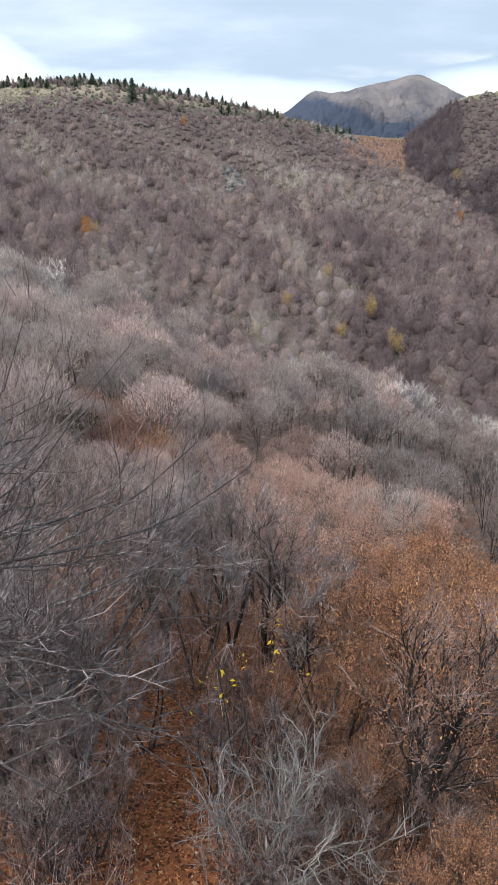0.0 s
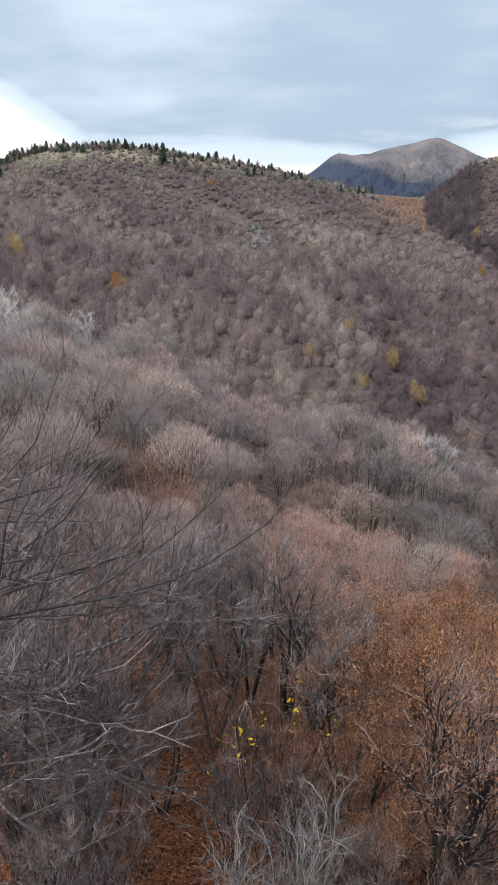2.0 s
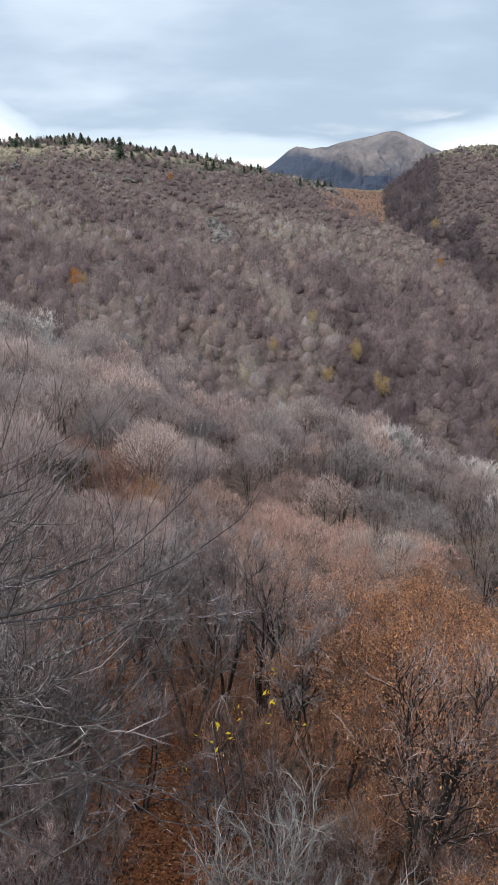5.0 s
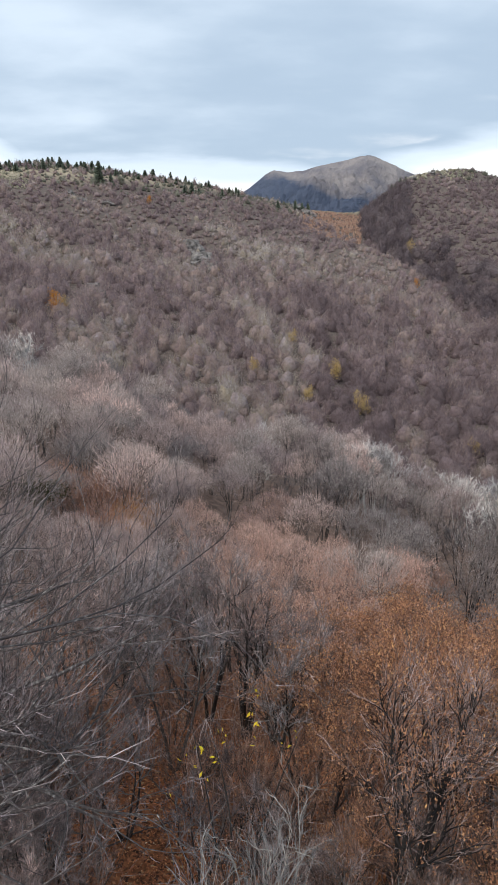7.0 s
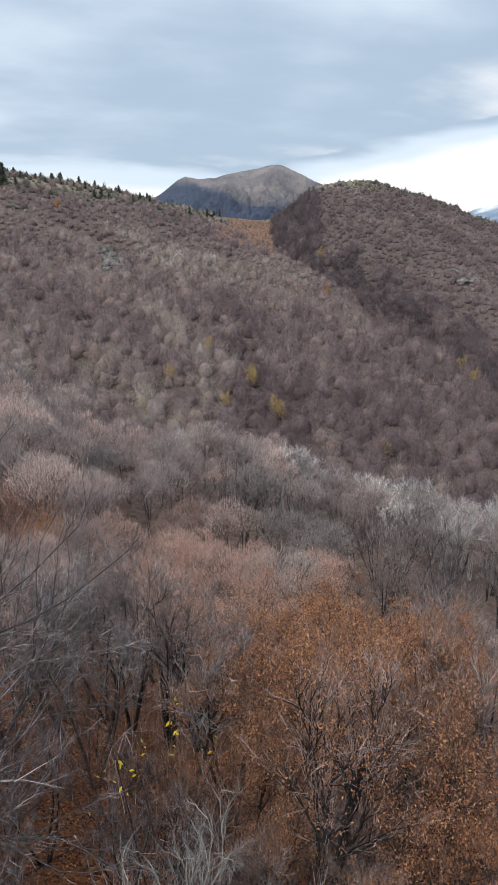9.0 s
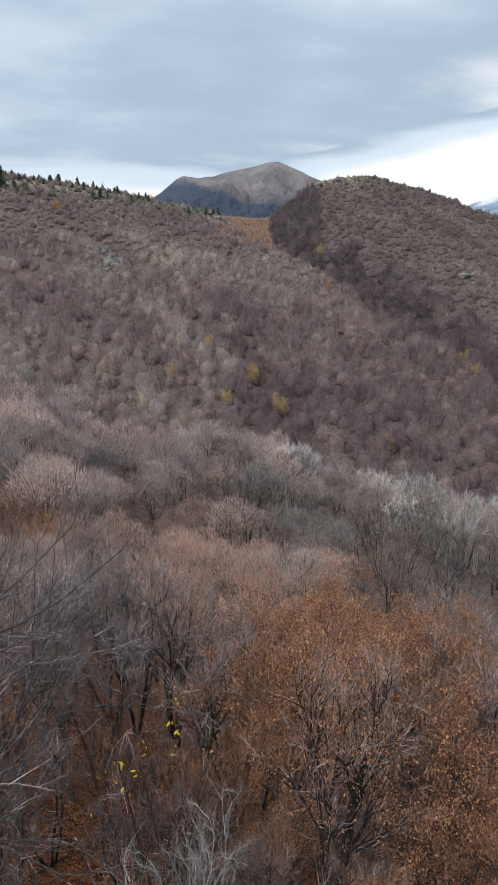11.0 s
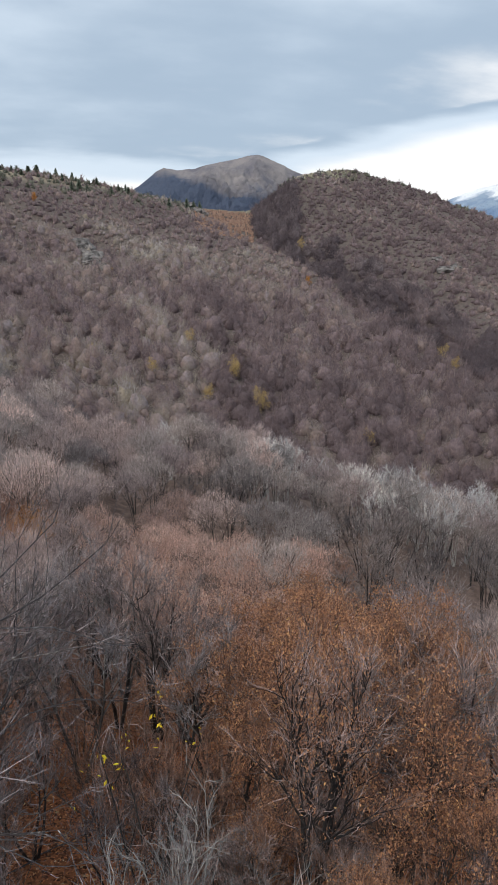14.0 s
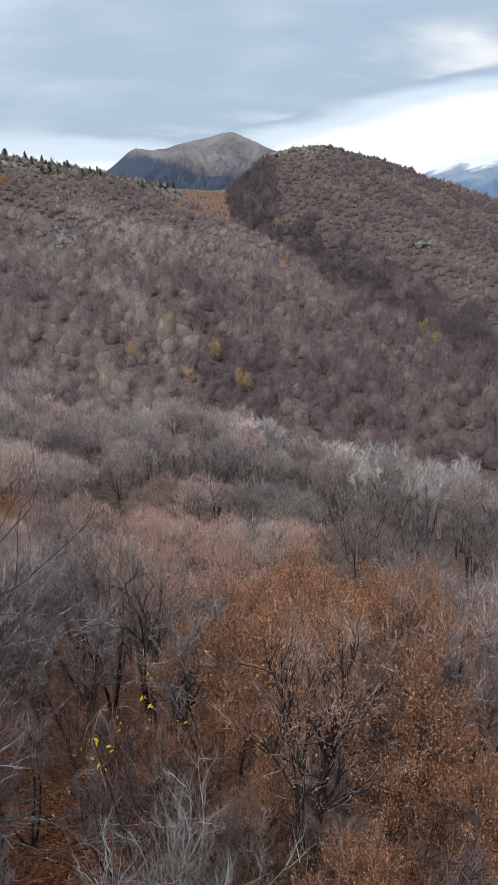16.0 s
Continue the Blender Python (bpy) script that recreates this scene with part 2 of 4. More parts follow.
def ground_mat():
    m, n, l, b = material("leaf_litter_ground", 0.95)
    big = noise_of(n, l, 0.05, 5)
    fine = noise_of(n, l, 3.0, 8, 0.7)
    litter = ramp_of(n, l, fine, [(0.25, (0.035, 0.017, 0.012)), (0.45, (0.10, 0.04, 0.02)), (0.6, (0.18, 0.07, 0.03)), (0.8, (0.26, 0.13, 0.06))])
    cells = n.new("ShaderNodeTexVoronoi")
    cells.inputs["Scale"].default_value = 13.0
    at = n.new("ShaderNodeTexCoord")
    l.new(at.outputs["Object"], cells.inputs["Vector"])
    one = n.new("ShaderNodeSeparateColor")
    l.new(cells.outputs["Color"], one.inputs[0])
    leafy = ramp_of(n, l, one.outputs[0], [(0.0, (0.04, 0.018, 0.012)), (0.3, (0.17, 0.066, 0.03)), (0.7, (0.33, 0.122, 0.052)), (0.95, (0.43, 0.175, 0.075)), (1.0, (0.5, 0.36, 0.2))])
    litter = mix_rgb(n, l, 0.85, litter, leafy)
    faded = ramp_of(n, l, noise_of(n, l, 1.4, 6), [(0.3, (0.08, 0.053, 0.043)), (0.7, (0.2, 0.14, 0.115))])
    heath = ramp_of(n, l, noise_of(n, l, 0.9, 6), [(0.3, (0.07, 0.055, 0.05)), (0.7, (0.16, 0.128, 0.11))])
    geo = n.new("ShaderNodeNewGeometry")
    far = n.new("ShaderNodeVectorMath")
    far.operation = "LENGTH"
    l.new(geo.outputs["Position"], far.inputs[0])

    def beyond(a, z):
        rng = n.new("ShaderNodeMapRange")
        rng.inputs["From Min"].default_value, rng.inputs["From Max"].default_value = a, z
        l.new(far.outputs["Value"], rng.inputs["Value"])
        return rng.outputs[0]

    # dry meadow between the shrubs of the hilltops
    meadow = ramp_of(n, l, noise_of(n, l, 0.5, 6), [(0.3, (0.23, 0.195, 0.135)), (0.7, (0.42, 0.36, 0.265))])
    place = n.new("ShaderNodeSeparateXYZ")
    l.new(geo.outputs["Position"], place.inputs[0])
    high = n.new("ShaderNodeMapRange")
    high.inputs["From Min"].default_value, high.inputs["From Max"].default_value = 33, 40
    jag = n.new("ShaderNodeMath")
    jag.operation = "MULTIPLY_ADD"
    l.new(noise_of(n, l, 0.04, 5), jag.inputs[0])
    jag.inputs[1].default_value = 14.0
    shift = n.new("ShaderNodeMath")
    shift.operation = "SUBTRACT"
    l.new(place.outputs["Z"], shift.inputs[0])
    shift.inputs[1].default_value = 7.0
    l.new(shift.outputs[0], jag.inputs[2])
    l.new(jag.outputs[0], high.inputs["Value"])
    # only the western hilltop is grazed
    grazed = n.new("ShaderNodeMapRange")
    grazed.inputs["From Min"].default_value, grazed.inputs["From Max"].default_value = 60, 30
    l.new(place.outputs["X"], grazed.inputs["Value"])
    both = n.new("ShaderNodeMath")
    both.operation = "MULTIPLY"
    l.new(high.outputs[0], both.inputs[0])
    l.new(grazed.outputs[0], both.inputs[1])
    wild = mix_rgb(n, l, both.outputs[0], heath, meadow)
    l.new(mix_rgb(n, l, beyond(85, 115), mix_rgb(n, l, beyond(17, 36), litter, faded), wild), b.inputs["Base Color"])
    bump = n.new("ShaderNodeBump")
    bump.inputs["Strength"].default_value, bump.inputs["Distance"].default_value = 0.8, 0.08
    l.new(fine, bump.inputs["Height"])
    l.new(bump.outputs[0], b.inputs["Normal"])
    return m


GROUND = ground_mat()


# ---- meshes ----
def mesh_of(name, verts, tris, mat, smooth=False, shade=None):
    verts, tris = np.asarray(verts, np.float32).reshape(-1, 3), np.asarray(tris, np.int32).reshape(-1, 3)
    me = bpy.data.meshes.new(name)
    me.vertices.add(len(verts))
    me.vertices.foreach_set("co", verts.ravel())
    me.loops.add(tris.size)
    me.loops.foreach_set("vertex_index", tris.ravel())
    me.polygons.add(len(tris))
    me.polygons.foreach_set("loop_start", np.arange(0, tris.size, 3, dtype=np.int32))
    me.polygons.foreach_set("use_smooth", np.full(len(tris), smooth))
    if shade is not None:
        me.attributes.new("shade", "FLOAT", "POINT").data.foreach_set("value", np.asarray(shade, np.float32))
    me.update(calc_edges=True)
    me.materials.append(mat)
    return me


def part(name, me, parent, label=""):
    ob = new(name, me)
    ob.parent = parent
    return tagged(ob, label)


# ---- the lie of the land, by bearing from the lookout: metres from the eye ----
EYE = 12.0
BEAR_EDGE = [-180, -60, -22, -10, 0, 11, 19, 27, 36, 60, 180]
NEAR_Z = [-12, -12.5, -13.3, -13.8, -14.2, -14.5, -14.5, -14.5, -14.5, -14, -12]
STEEP_Z = [-13, -14, -15.5, -17, -19, -20, -20.5, -20.5, -20.5, -20, -13]
WOOD_Z = [-14, -15, -16.8, -20, -23.5, -26, -27, -27.5, -27.5, -27, -14]
EDGE_R = [90, 90, 90, 85, 80, 76, 72, 70, 68, 66, 90]
EDGE_Z = [-14, -14, -17.5, -23, -30, -31, -33.5, -34, -35.5, -36, -14]
BEAR_MID = [-180, -60, -22, 0, 8, 12.3, 15.8, 21.7, 30.8, 34.9, 50, 180]
MID_R = [200, 200, 200, 200, 230, 300, 260, 220, 160, 130, 120, 200]
MID_Z = [0, 0, 0, -9, -6, 5, -5.5, -18, -28.5, -31, -34, 0]
BEAR_TOP = [-180, -45, -26, -21, -17.4, -14, -9.7, -5.4, -1.1, 2.7, 6.6, 9, 12, 13.2, 15, 16.5, 18.5, 20.2, 21.6, 23, 25.4, 28, 30, 32.4, 33.8, 40, 55, 180]
TOP_EL = [1, 0.8, 2.8, 5.15, 5.88, 6.02, 5.75, 5.18, 4.53, 3.93, 2.95, 2.35, 2.3, 2.75, 4.5, 5.15, 5.55, 5.6, 5.45, 5.05, 4.25, 3.4, 2.55, 1.75, 1.2, -1.0, -4, 3]
TOP_R = [300, 300, 300, 300, 302, 305, 310, 315, 318, 320, 325, 332, 338, 342, 350, 358, 365, 370, 370, 370, 365, 360, 354, 350, 345, 330, 300, 300]

AZ = np.concatenate([np.arange(-180, -40, 4.0), np.arange(-40, 46, 0.4), np.arange(46, 180.1, 4.0)])
RING = np.concatenate([[0.0], np.arange(1, 40, 0.8), np.arange(40, 110, 1.5), np.arange(110, 420, 2.5), np.geomspace(420, 4800, 30)])


def land_grid():
    er, ez, nz, sz, wz = (np.interp(AZ, BEAR_EDGE, row) for row in (EDGE_R, EDGE_Z, NEAR_Z, STEEP_Z, WOOD_Z))
    mr, mz = np.interp(AZ, BEAR_MID, MID_R), np.interp(AZ, BEAR_MID, MID_Z)
    tr = np.interp(AZ, BEAR_TOP, TOP_R)
    tz = tr * np.tan(np.radians(np.interp(AZ, BEAR_TOP, TOP_EL)))
    z = np.empty((len(AZ), len(RING)))
    for i in range(len(AZ)):
        vr = er[i] + min(20, 0.4 * (mr[i] - er[i]))
        z[i] = np.interp(RING, [0, 12, 22, 35, er[i], vr, mr[i], tr[i], tr[i] + 25, tr[i] + 250, 1200, 4800],
                         [-10, nz[i], sz[i], wz[i], ez[i], ez[i] - 6, mz[i], tz[i], tz[i] - 2, tz[i] - 75, -110, -60])
    for _ in range(3):
        z[:, 1:-1] = (z[:, :-2] + 2 * z[:, 1:-1] + z[:, 2:]) / 4
        z[1:-1] = (z[:-2] + 2 * z[1:-1] + z[2:]) / 4
    return z


LAND = land_grid()


def bumps(x, y):
    return 0.5 * np.sin(x * 0.11 + 1.3 * np.sin(y * 0.05)) * np.sin(y * 0.09 + 0.7) + 0.22 * np.sin(x * 0.37 + y * 0.21) * np.sin(y * 0.33 - x * 0.12)


def fold(x, y):
    """Places across and along the folds that run slantwise down the opposite hillside."""
    r, a = np.hypot(x, y), np.arctan2(x, y)
    side = 220 * a
    return 0.82 * side + 0.57 * r, 0.57 * side - 0.82 * r


def folds(x, y):
    r = np.hypot(x, y)
    across, along = fold(x, y)
    wave = np.sin(across / 5.2 + 1.6 * np.sin(along / 23) + 0.7 * np.sin(across / 17)) + 0.6 * np.sin(across / 2.9 - along / 31 + 1.2 * np.sin(along / 13))
    return 0.85 * wave * np.clip((r - 105) / 40, 0, 1) * np.clip((290 - r) / 40, 0.15, 1)


def ground_z(x, y):
    """Height of the ground at world places."""
    x, y = np.asarray(x, float), np.asarray(y, float)
    r, a = np.hypot(x, y), np.degrees(np.arctan2(x, y))
    i = np.clip(np.searchsorted(AZ, a) - 1, 0, len(AZ) - 2)
    j = np.clip(np.searchsorted(RING, r) - 1, 0, len(RING) - 2)
    u, v = (a - AZ[i]) / (AZ[i + 1] - AZ[i]), (r - RING[j]) / (RING[j + 1] - RING[j])
    z = (LAND[i, j] * (1 - u) + LAND[i + 1, j] * u) * (1 - v) + (LAND[i, j + 1] * (1 - u) + LAND[i + 1, j + 1] * u) * v
    return EYE + z + bumps(x, y) * np.clip(r / 40, 0, 1) + folds(x, y)


def polar(bearing, r):
    return r * math.sin(radians(bearing)), r * math.cos(radians(bearing))


def build_ground():
    a, r = np.meshgrid(np.radians(AZ[:-1]), RING[1:], indexing="ij")
    x, y = r * np.sin(a), r * np.cos(a)
    verts = np.stack([x, y, ground_z(x, y)], -1).reshape(-1, 3)
    na, nr = a.shape
    i, j = np.meshgrid(np.arange(na), np.arange(nr - 1), indexing="ij")
    k = (i + 1) % na
    q = np.stack([i * nr + j, i * nr + j + 1, k * nr + j + 1, k * nr + j], -1).reshape(-1, 4)
    centre = len(verts)
    verts = np.concatenate([verts, [[0, 0, float(ground_z(0, 0))]]])
    hub = [(centre, t * nr, ((t + 1) % na) * nr) for t in range(na)]
    tris = np.concatenate([q[:, [0, 1, 2]], q[:, [0, 2, 3]], hub])
    ob = new("ground", mesh_of("ground", verts, tris, GROUND, True))
    tagged(ob, "hillside ground of rusty leaf litter and dry grass", "ground", kind="structure")


build_ground()


# ---- trees ----
def stick(rng, p, d, length, segs, wander, up):
    """A wandering line of points from p along d that bends upwards."""
    pts = [p]
    step = length / segs
    for _ in range(segs):
        d = (d + rng.normal(0, wander, 3) + (0, 0, up)).astype(float)
        d /= np.linalg.norm(d)
        pts.append(pts[-1] + d * step)
    return np.array(pts)


def tubes(lines, sides):
    """Tapered tubes along lines of (points, first radius, last radius); the last ring closes to a point."""
    verts, tris, base = [], [], 0
    ang = np.arange(sides) * 2 * np.pi / sides
    for pts, r0, r1 in lines:
        d = pts[-1] - pts[0]
        u = np.cross(d, (0.31, 0.77, 0.2) if abs(d[2]) > 0.5 * np.linalg.norm(d) else (0.1, 0.05, 1))
        u /= np.linalg.norm(u) + 1e-9
        w = np.cross(d, u)
        w /= np.linalg.norm(w) + 1e-9
        n = len(pts)
        rad = np.linspace(r0, r1, n)[:-1]
        ring = (np.cos(ang)[:, None] * u + np.sin(ang)[:, None] * w)
        v = pts[:-1, None] + rad[:, None, None] * ring
        verts.append(v.reshape(-1, 3))
        verts.append(pts[-1:])
        for k in range(n - 2):
            for s in range(sides):
                a, b = base + k * sides + s, base + k * sides + (s + 1) % sides
                tris += [(a, b, b + sides), (a, b + sides, a + sides)]
        top = base + (n - 1) * sides
        last = base + (n - 2) * sides
        tris += [(last + s, last + (s + 1) % sides, top) for s in range(sides)]
        base = top + 1
    return np.concatenate(verts), tris


def blades(rng, p, tip, width):
    """Thin three-cornered twigs from p to tip."""
    d = tip - p
    side = np.cross(d, rng.normal(0, 1, p.shape))
    side *= (width / 2)[:, None] / (np.linalg.norm(side, axis=1)[:, None] + 1e-9)
    v = np.stack([p - side, p + side, tip], 1).reshape(-1, 3)
    return v, np.arange(len(v)).reshape(-1, 3)


def ribbons(rng, lines, width):
    """Thin kinked twigs that taper to a point, four points each."""
    n = len(lines)
    side = np.cross(lines[:, 3] - lines[:, 0], rng.normal(0, 1, (n, 3)))
    side *= (width / 2) / (np.linalg.norm(side, axis=1)[:, None] + 1e-9)
    v = np.stack([lines[:, 0] - side, lines[:, 0] + side, lines[:, 1] - 0.8 * side, lines[:, 1] + 0.8 * side,
                  lines[:, 2] - 0.55 * side, lines[:, 2] + 0.55 * side, lines[:, 3]], 1).reshape(-1, 3)
    b = np.arange(n)[:, None] * 7
    return v, np.concatenate([b + q for q in ((0, 1, 3), (0, 3, 2), (2, 3, 5), (2, 5, 4), (4, 5, 6))])


def kinked(rng, p, mid, tip, width):
    """Thin twigs of two pieces that taper to a point."""
    side = np.cross(tip - p, rng.normal(0, 1, p.shape))
    side *= (width / 2) / (np.linalg.norm(side, axis=1)[:, None] + 1e-9)
    v = np.stack([p - side, p + side, mid - 0.7 * side, mid + 0.7 * side, tip], 1).reshape(-1, 3)
    b = np.arange(len(p))[:, None] * 5
    return v, np.concatenate([b + q for q in ((0, 1, 3), (0, 3, 2), (2, 3, 4))])


def leaf_cloud(rng, at, size):
    """Small folded leaves at given places."""
    n = len(at)
    d = rng.normal(0, 1, (n, 3)) - (0, 0, 1.1)
    d /= np.linalg.norm(d, axis=1)[:, None]
    s = np.cross(d, rng.normal(0, 1, (n, 3)))
    s /= np.linalg.norm(s, axis=1)[:, None]
    k = np.cross(d, s)
    size = size * rng.uniform(0.6, 1.3, n)[:, None]
    a, t = at, at + d * size
    l = at + d * size * 0.5 + s * size * 0.22 + k * size * 0.12
    r = at + d * size * 0.5 - s * size * 0.22 + k * size * 0.12
    v = np.stack([a, l, t, r], 1).reshape(-1, 3)
    b = np.arange(n)[:, None] * 4
    return v, np.concatenate([b + (0, 1, 2), b + (0, 2, 3)])


def skeleton_of(seed, height, stems, limbs, spread, rise, twigs, fork=0.25, aim=None, lean=0.2, boughs=7, straight=0.13, lift=0.08, rear=0.25):
    """Lines of a bare broadleaf tree: stems, and for each limb its own line, its branches and their twigs. aim: the bearing its limbs reach to."""
    rng = np.random.default_rng(seed)
    trunk, limb = [], []
    for s in range(stems):
        a = rng.uniform(0, 6.28)
        tilt = 0.08 if stems == 1 else lean * rng.uniform(0.5, 1.5)
        d = np.array([math.cos(a) * tilt, math.sin(a) * tilt, 1])
        h = height * rng.uniform(0.8, 1.0)
        r0 = 0.0115 * height * (1.0 if stems == 1 else 0.75)
        pts = stick(rng, np.array([math.cos(a), math.sin(a), 0]) * (0.0 if stems == 1 else 0.13), d, h * 0.92, 8, 0.07, 0.05)
        trunk.append((pts, r0, r0 * 0.12))
        for k in range(limbs):
            f = fork + (0.97 - fork) * (k + rng.uniform(0, 0.8)) / limbs
            i = min(int(f * 8), 7)
            p = pts[i] + (pts[i + 1] - pts[i]) * (f * 8 - i)
            b = a + k * 2.4 + rng.normal(0, 0.4) if aim is None else aim + rng.normal(0, 0.75)
            ln = height * spread * (1.08 - 0.75 * f) * rng.uniform(0.75, 1.15)
            q = stick(rng, p, np.array([math.cos(b), math.sin(b), rise * rng.uniform(0.6, 1.4)]), ln, 6, straight, lift)
            rl = r0 * (1.05 - f) * 0.55 + 0.008
            branch, twig = [], []
            for m in range(boughs):
                g = 0.2 + 0.78 * (m + rng.uniform(0, 0.9)) / boughs
                j = min(int(g * 6), 5)
                pb = q[j] + (q[j + 1] - q[j]) * (g * 6 - j)
                along = q[j + 1] - q[j]
                along /= np.linalg.norm(along)
                w = stick(rng, pb, along + rng.normal(0, 0.42, 3) + (0, 0, rear), ln * (0.8 - 0.42 * g) * rng.uniform(0.7, 1.3), 4, straight + 0.09, 0.08)
                branch.append((w, rl * 0.42 * (1.1 - g) + 0.006, 0.003))
                for t in range(twigs):
                    e = 0.12 + 0.86 * (t + rng.uniform(0, 0.9)) / twigs
                    c = min(int(e * 4), 3)
                    pt = w[c] + (w[c + 1] - w[c]) * (e * 4 - c)
                    dd = (w[c + 1] - w[c]) / np.linalg.norm(w[c + 1] - w[c])
                    twig.append(stick(rng, pt, dd + rng.normal(0, 0.3, 3) + (0, 0, 0.15), min(height, 8.0) * rng.uniform(0.04, 0.11), 3, 0.16, 0.08))
            limb.append((q, rl, branch, twig))
    return trunk, limb


def near_tree(seed, height, stems, limbs, spread, rise, twigs, mats, leaf=None, leaves=0, size=0.06, label="", thick=1.0, fine=0.0088, sprigs=1, tip_r=0.006, **shape):
    """A bare tree close to the camera, as an Empty with its parts, at the origin."""
    rng = np.random.default_rng(seed + 100)
    trunk, limb = skeleton_of(seed, height, stems, limbs, spread, rise, twigs, **{"fork": 0.4, **shape})
    tree = new("tree")
    tree.empty_display_size = 0.2
    for p, a, b in trunk:
        part("trunk", mesh_of("trunk", *tubes([(p, a * thick, b)], 8), mats[0], True), tree)
    lines = []
    for q, rl, branch, twig in limb:
        v, t = tubes([(q, rl * thick, tip_r)], 5)
        v2, t2 = tubes([(w, a * thick, b) for w, a, b in branch], 3)
        part("limb", mesh_of("limb", np.concatenate([v, v2]), np.concatenate([np.array(t), np.array(t2) + len(v)]), mats[-1] if len(mats) > 2 else mats[0], True), tree)
        lines += twig
    ends = np.array(lines)
    v, t = ribbons(rng, ends, fine * 1.6)
    # finer sprigs fork off at narrow angles and bend upwards
    n = len(ends) * sprigs
    k = rng.integers(0, len(ends), n)
    u = rng.uniform(0.1, 1.0, n)[:, None]
    c = rng.integers(0, 3, n)
    d = ends[k, c + 1] - ends[k, c]
    p = ends[k, c] + d * u
    d = d / np.linalg.norm(d, axis=1)[:, None]
    side = np.cross(d, rng.normal(0, 1, (n, 3)))
    side /= np.linalg.norm(side, axis=1)[:, None]
    ln = rng.uniform(0.12, 0.36, n)[:, None]
    mid = p + (d + side * rng.uniform(0.3, 0.8, n)[:, None]) * ln * 0.5
    tip = mid + (d + side * rng.uniform(-0.1, 0.5, n)[:, None] + (0, 0, 0.3)) * ln * 0.5
    v2, t2 = kinked(rng, p, mid, tip, fine * 1.2)
    twigs_ob = part("crown", mesh_of("crown", np.concatenate([v, v2]), np.concatenate([np.array(t), t2 + len(v)]), mats[1]), tree)
    tagged(twigs_ob, "fine bare twigs", kind="stuff")
    if leaf is not None:
        at = np.concatenate([ends[:, 2], ends[:, 3], tip])
        # leaves hang on in clumps
        seats = at[rng.integers(0, len(at), max(leaves // 6, 1))]
        at = seats[rng.integers(0, len(seats), leaves)] + rng.normal(0, 0.11, (leaves, 3))
        tagged(part("leaves", mesh_of("leaves", *leaf_cloud(rng, at, size), leaf), tree, "dry leaves still hanging"), kind="stuff")
    return tagged(tree, label, "tree", "bare trees on the near slope")


def wood_tree(seed, height, stems, limbs, spread, rise, mats, count, width, leaf=None, leaves=0, size=0.12, label="", group="bare trees of the wood", fork=0.45, along=0.25, bough=0.02, bare=2):
    """A bare tree of the wood further down: real limbs, and a broom of fine twigs."""
    rng = np.random.default_rng(seed + 200)
    trunk, limb = skeleton_of(seed, height, stems, limbs, spread, rise, 0, fork, boughs=7, lean=0.2, lift=0.06, rear=0.25)
    tree = new("tree")
    tree.empty_display_size = 0.2
    part("trunk", mesh_of("trunk", *tubes(trunk + [(q[::2], a, 0.01) for q, a, _, _ in limb], 3), mats[0], True), tree)
    lines = np.array([w for _, _, branch, _ in limb for w, _, _ in branch])
    # some twigs grow along the boughs ...
    some = int(count * along)
    k, c = rng.integers(0, len(lines), some), rng.integers(0, 4, some)
    d = lines[k, c + 1] - lines[k, c]
    p1 = lines[k, c] + d * rng.random(some)[:, None]
    tip1 = p1 + (d / np.linalg.norm(d, axis=1)[:, None] + rng.normal(0, 0.4, (some, 3)) + (0, 0, 0.35)) * rng.uniform(0.025, 0.06, some)[:, None] * height
    # ... the rest close the crown into a few soft domes, all combed up and outwards
    rest = count - some
    n = 4
    turn = rng.uniform(0, 6.28) + np.arange(n) * 2.2
    off = np.array([0.03, 0.15, 0.17, 0.19])
    mid = np.stack([np.cos(turn) * off, np.sin(turn) * off, rng.uniform(0.63, 0.7, n) + (0.09, 0.02, 0, -0.02)], -1) * height
    half = np.stack([np.array([0.25, 0.2, 0.2, 0.18])] * 2 + [np.array([0.23, 0.19, 0.18, 0.17])], -1) * height * rng.uniform(0.9, 1.1, (n, 1)) * (spread / 0.36)
    k = rng.integers(0, n, rest)
    u = rng.normal(0, 1, (rest, 3))
    u /= np.linalg.norm(u, axis=1)[:, None]
    u[:, 2] = np.where(u[:, 2] < -0.05, -u[:, 2], u[:, 2])
    p2 = mid[k] + u * half[k] * (rng.uniform(0.25, 1.0, rest) ** 0.35 * 0.9)[:, None]
    fan = p2 - (0, 0, 0.28 * height)
    fan /= np.linalg.norm(fan, axis=1)[:, None]
    tip2 = p2 + (fan + rng.normal(0, 0.4, (rest, 3))) * rng.uniform(0.022, 0.055, rest)[:, None] * height
    p, tip = np.concatenate([p1, p2]), np.concatenate([tip1, tip2])
    v, t = blades(rng, p, tip, rng.uniform(0.6, 1.3, count) * width)
    tagged(part("crown", mesh_of("crown", v, t, mats[1]), tree, "haze of fine bare twigs"), kind="stuff")
    tagged(part("branchwork", mesh_of("branchwork", *tubes([(w[::2], bough, 0.004) for w in lines[::bare]], 3), mats[0]), tree), kind="stuff")
    if leaf is not None:
        at = tip[rng.integers(0, count, leaves)] + rng.normal(0, 0.12, (leaves, 3))
        tagged(part("leaves", mesh_of("leaves", *leaf_cloud(rng, at, size), leaf), tree, "dry leaves still hanging"), kind="stuff")
    return tagged(tree, label, "tree", group)


placed = set()


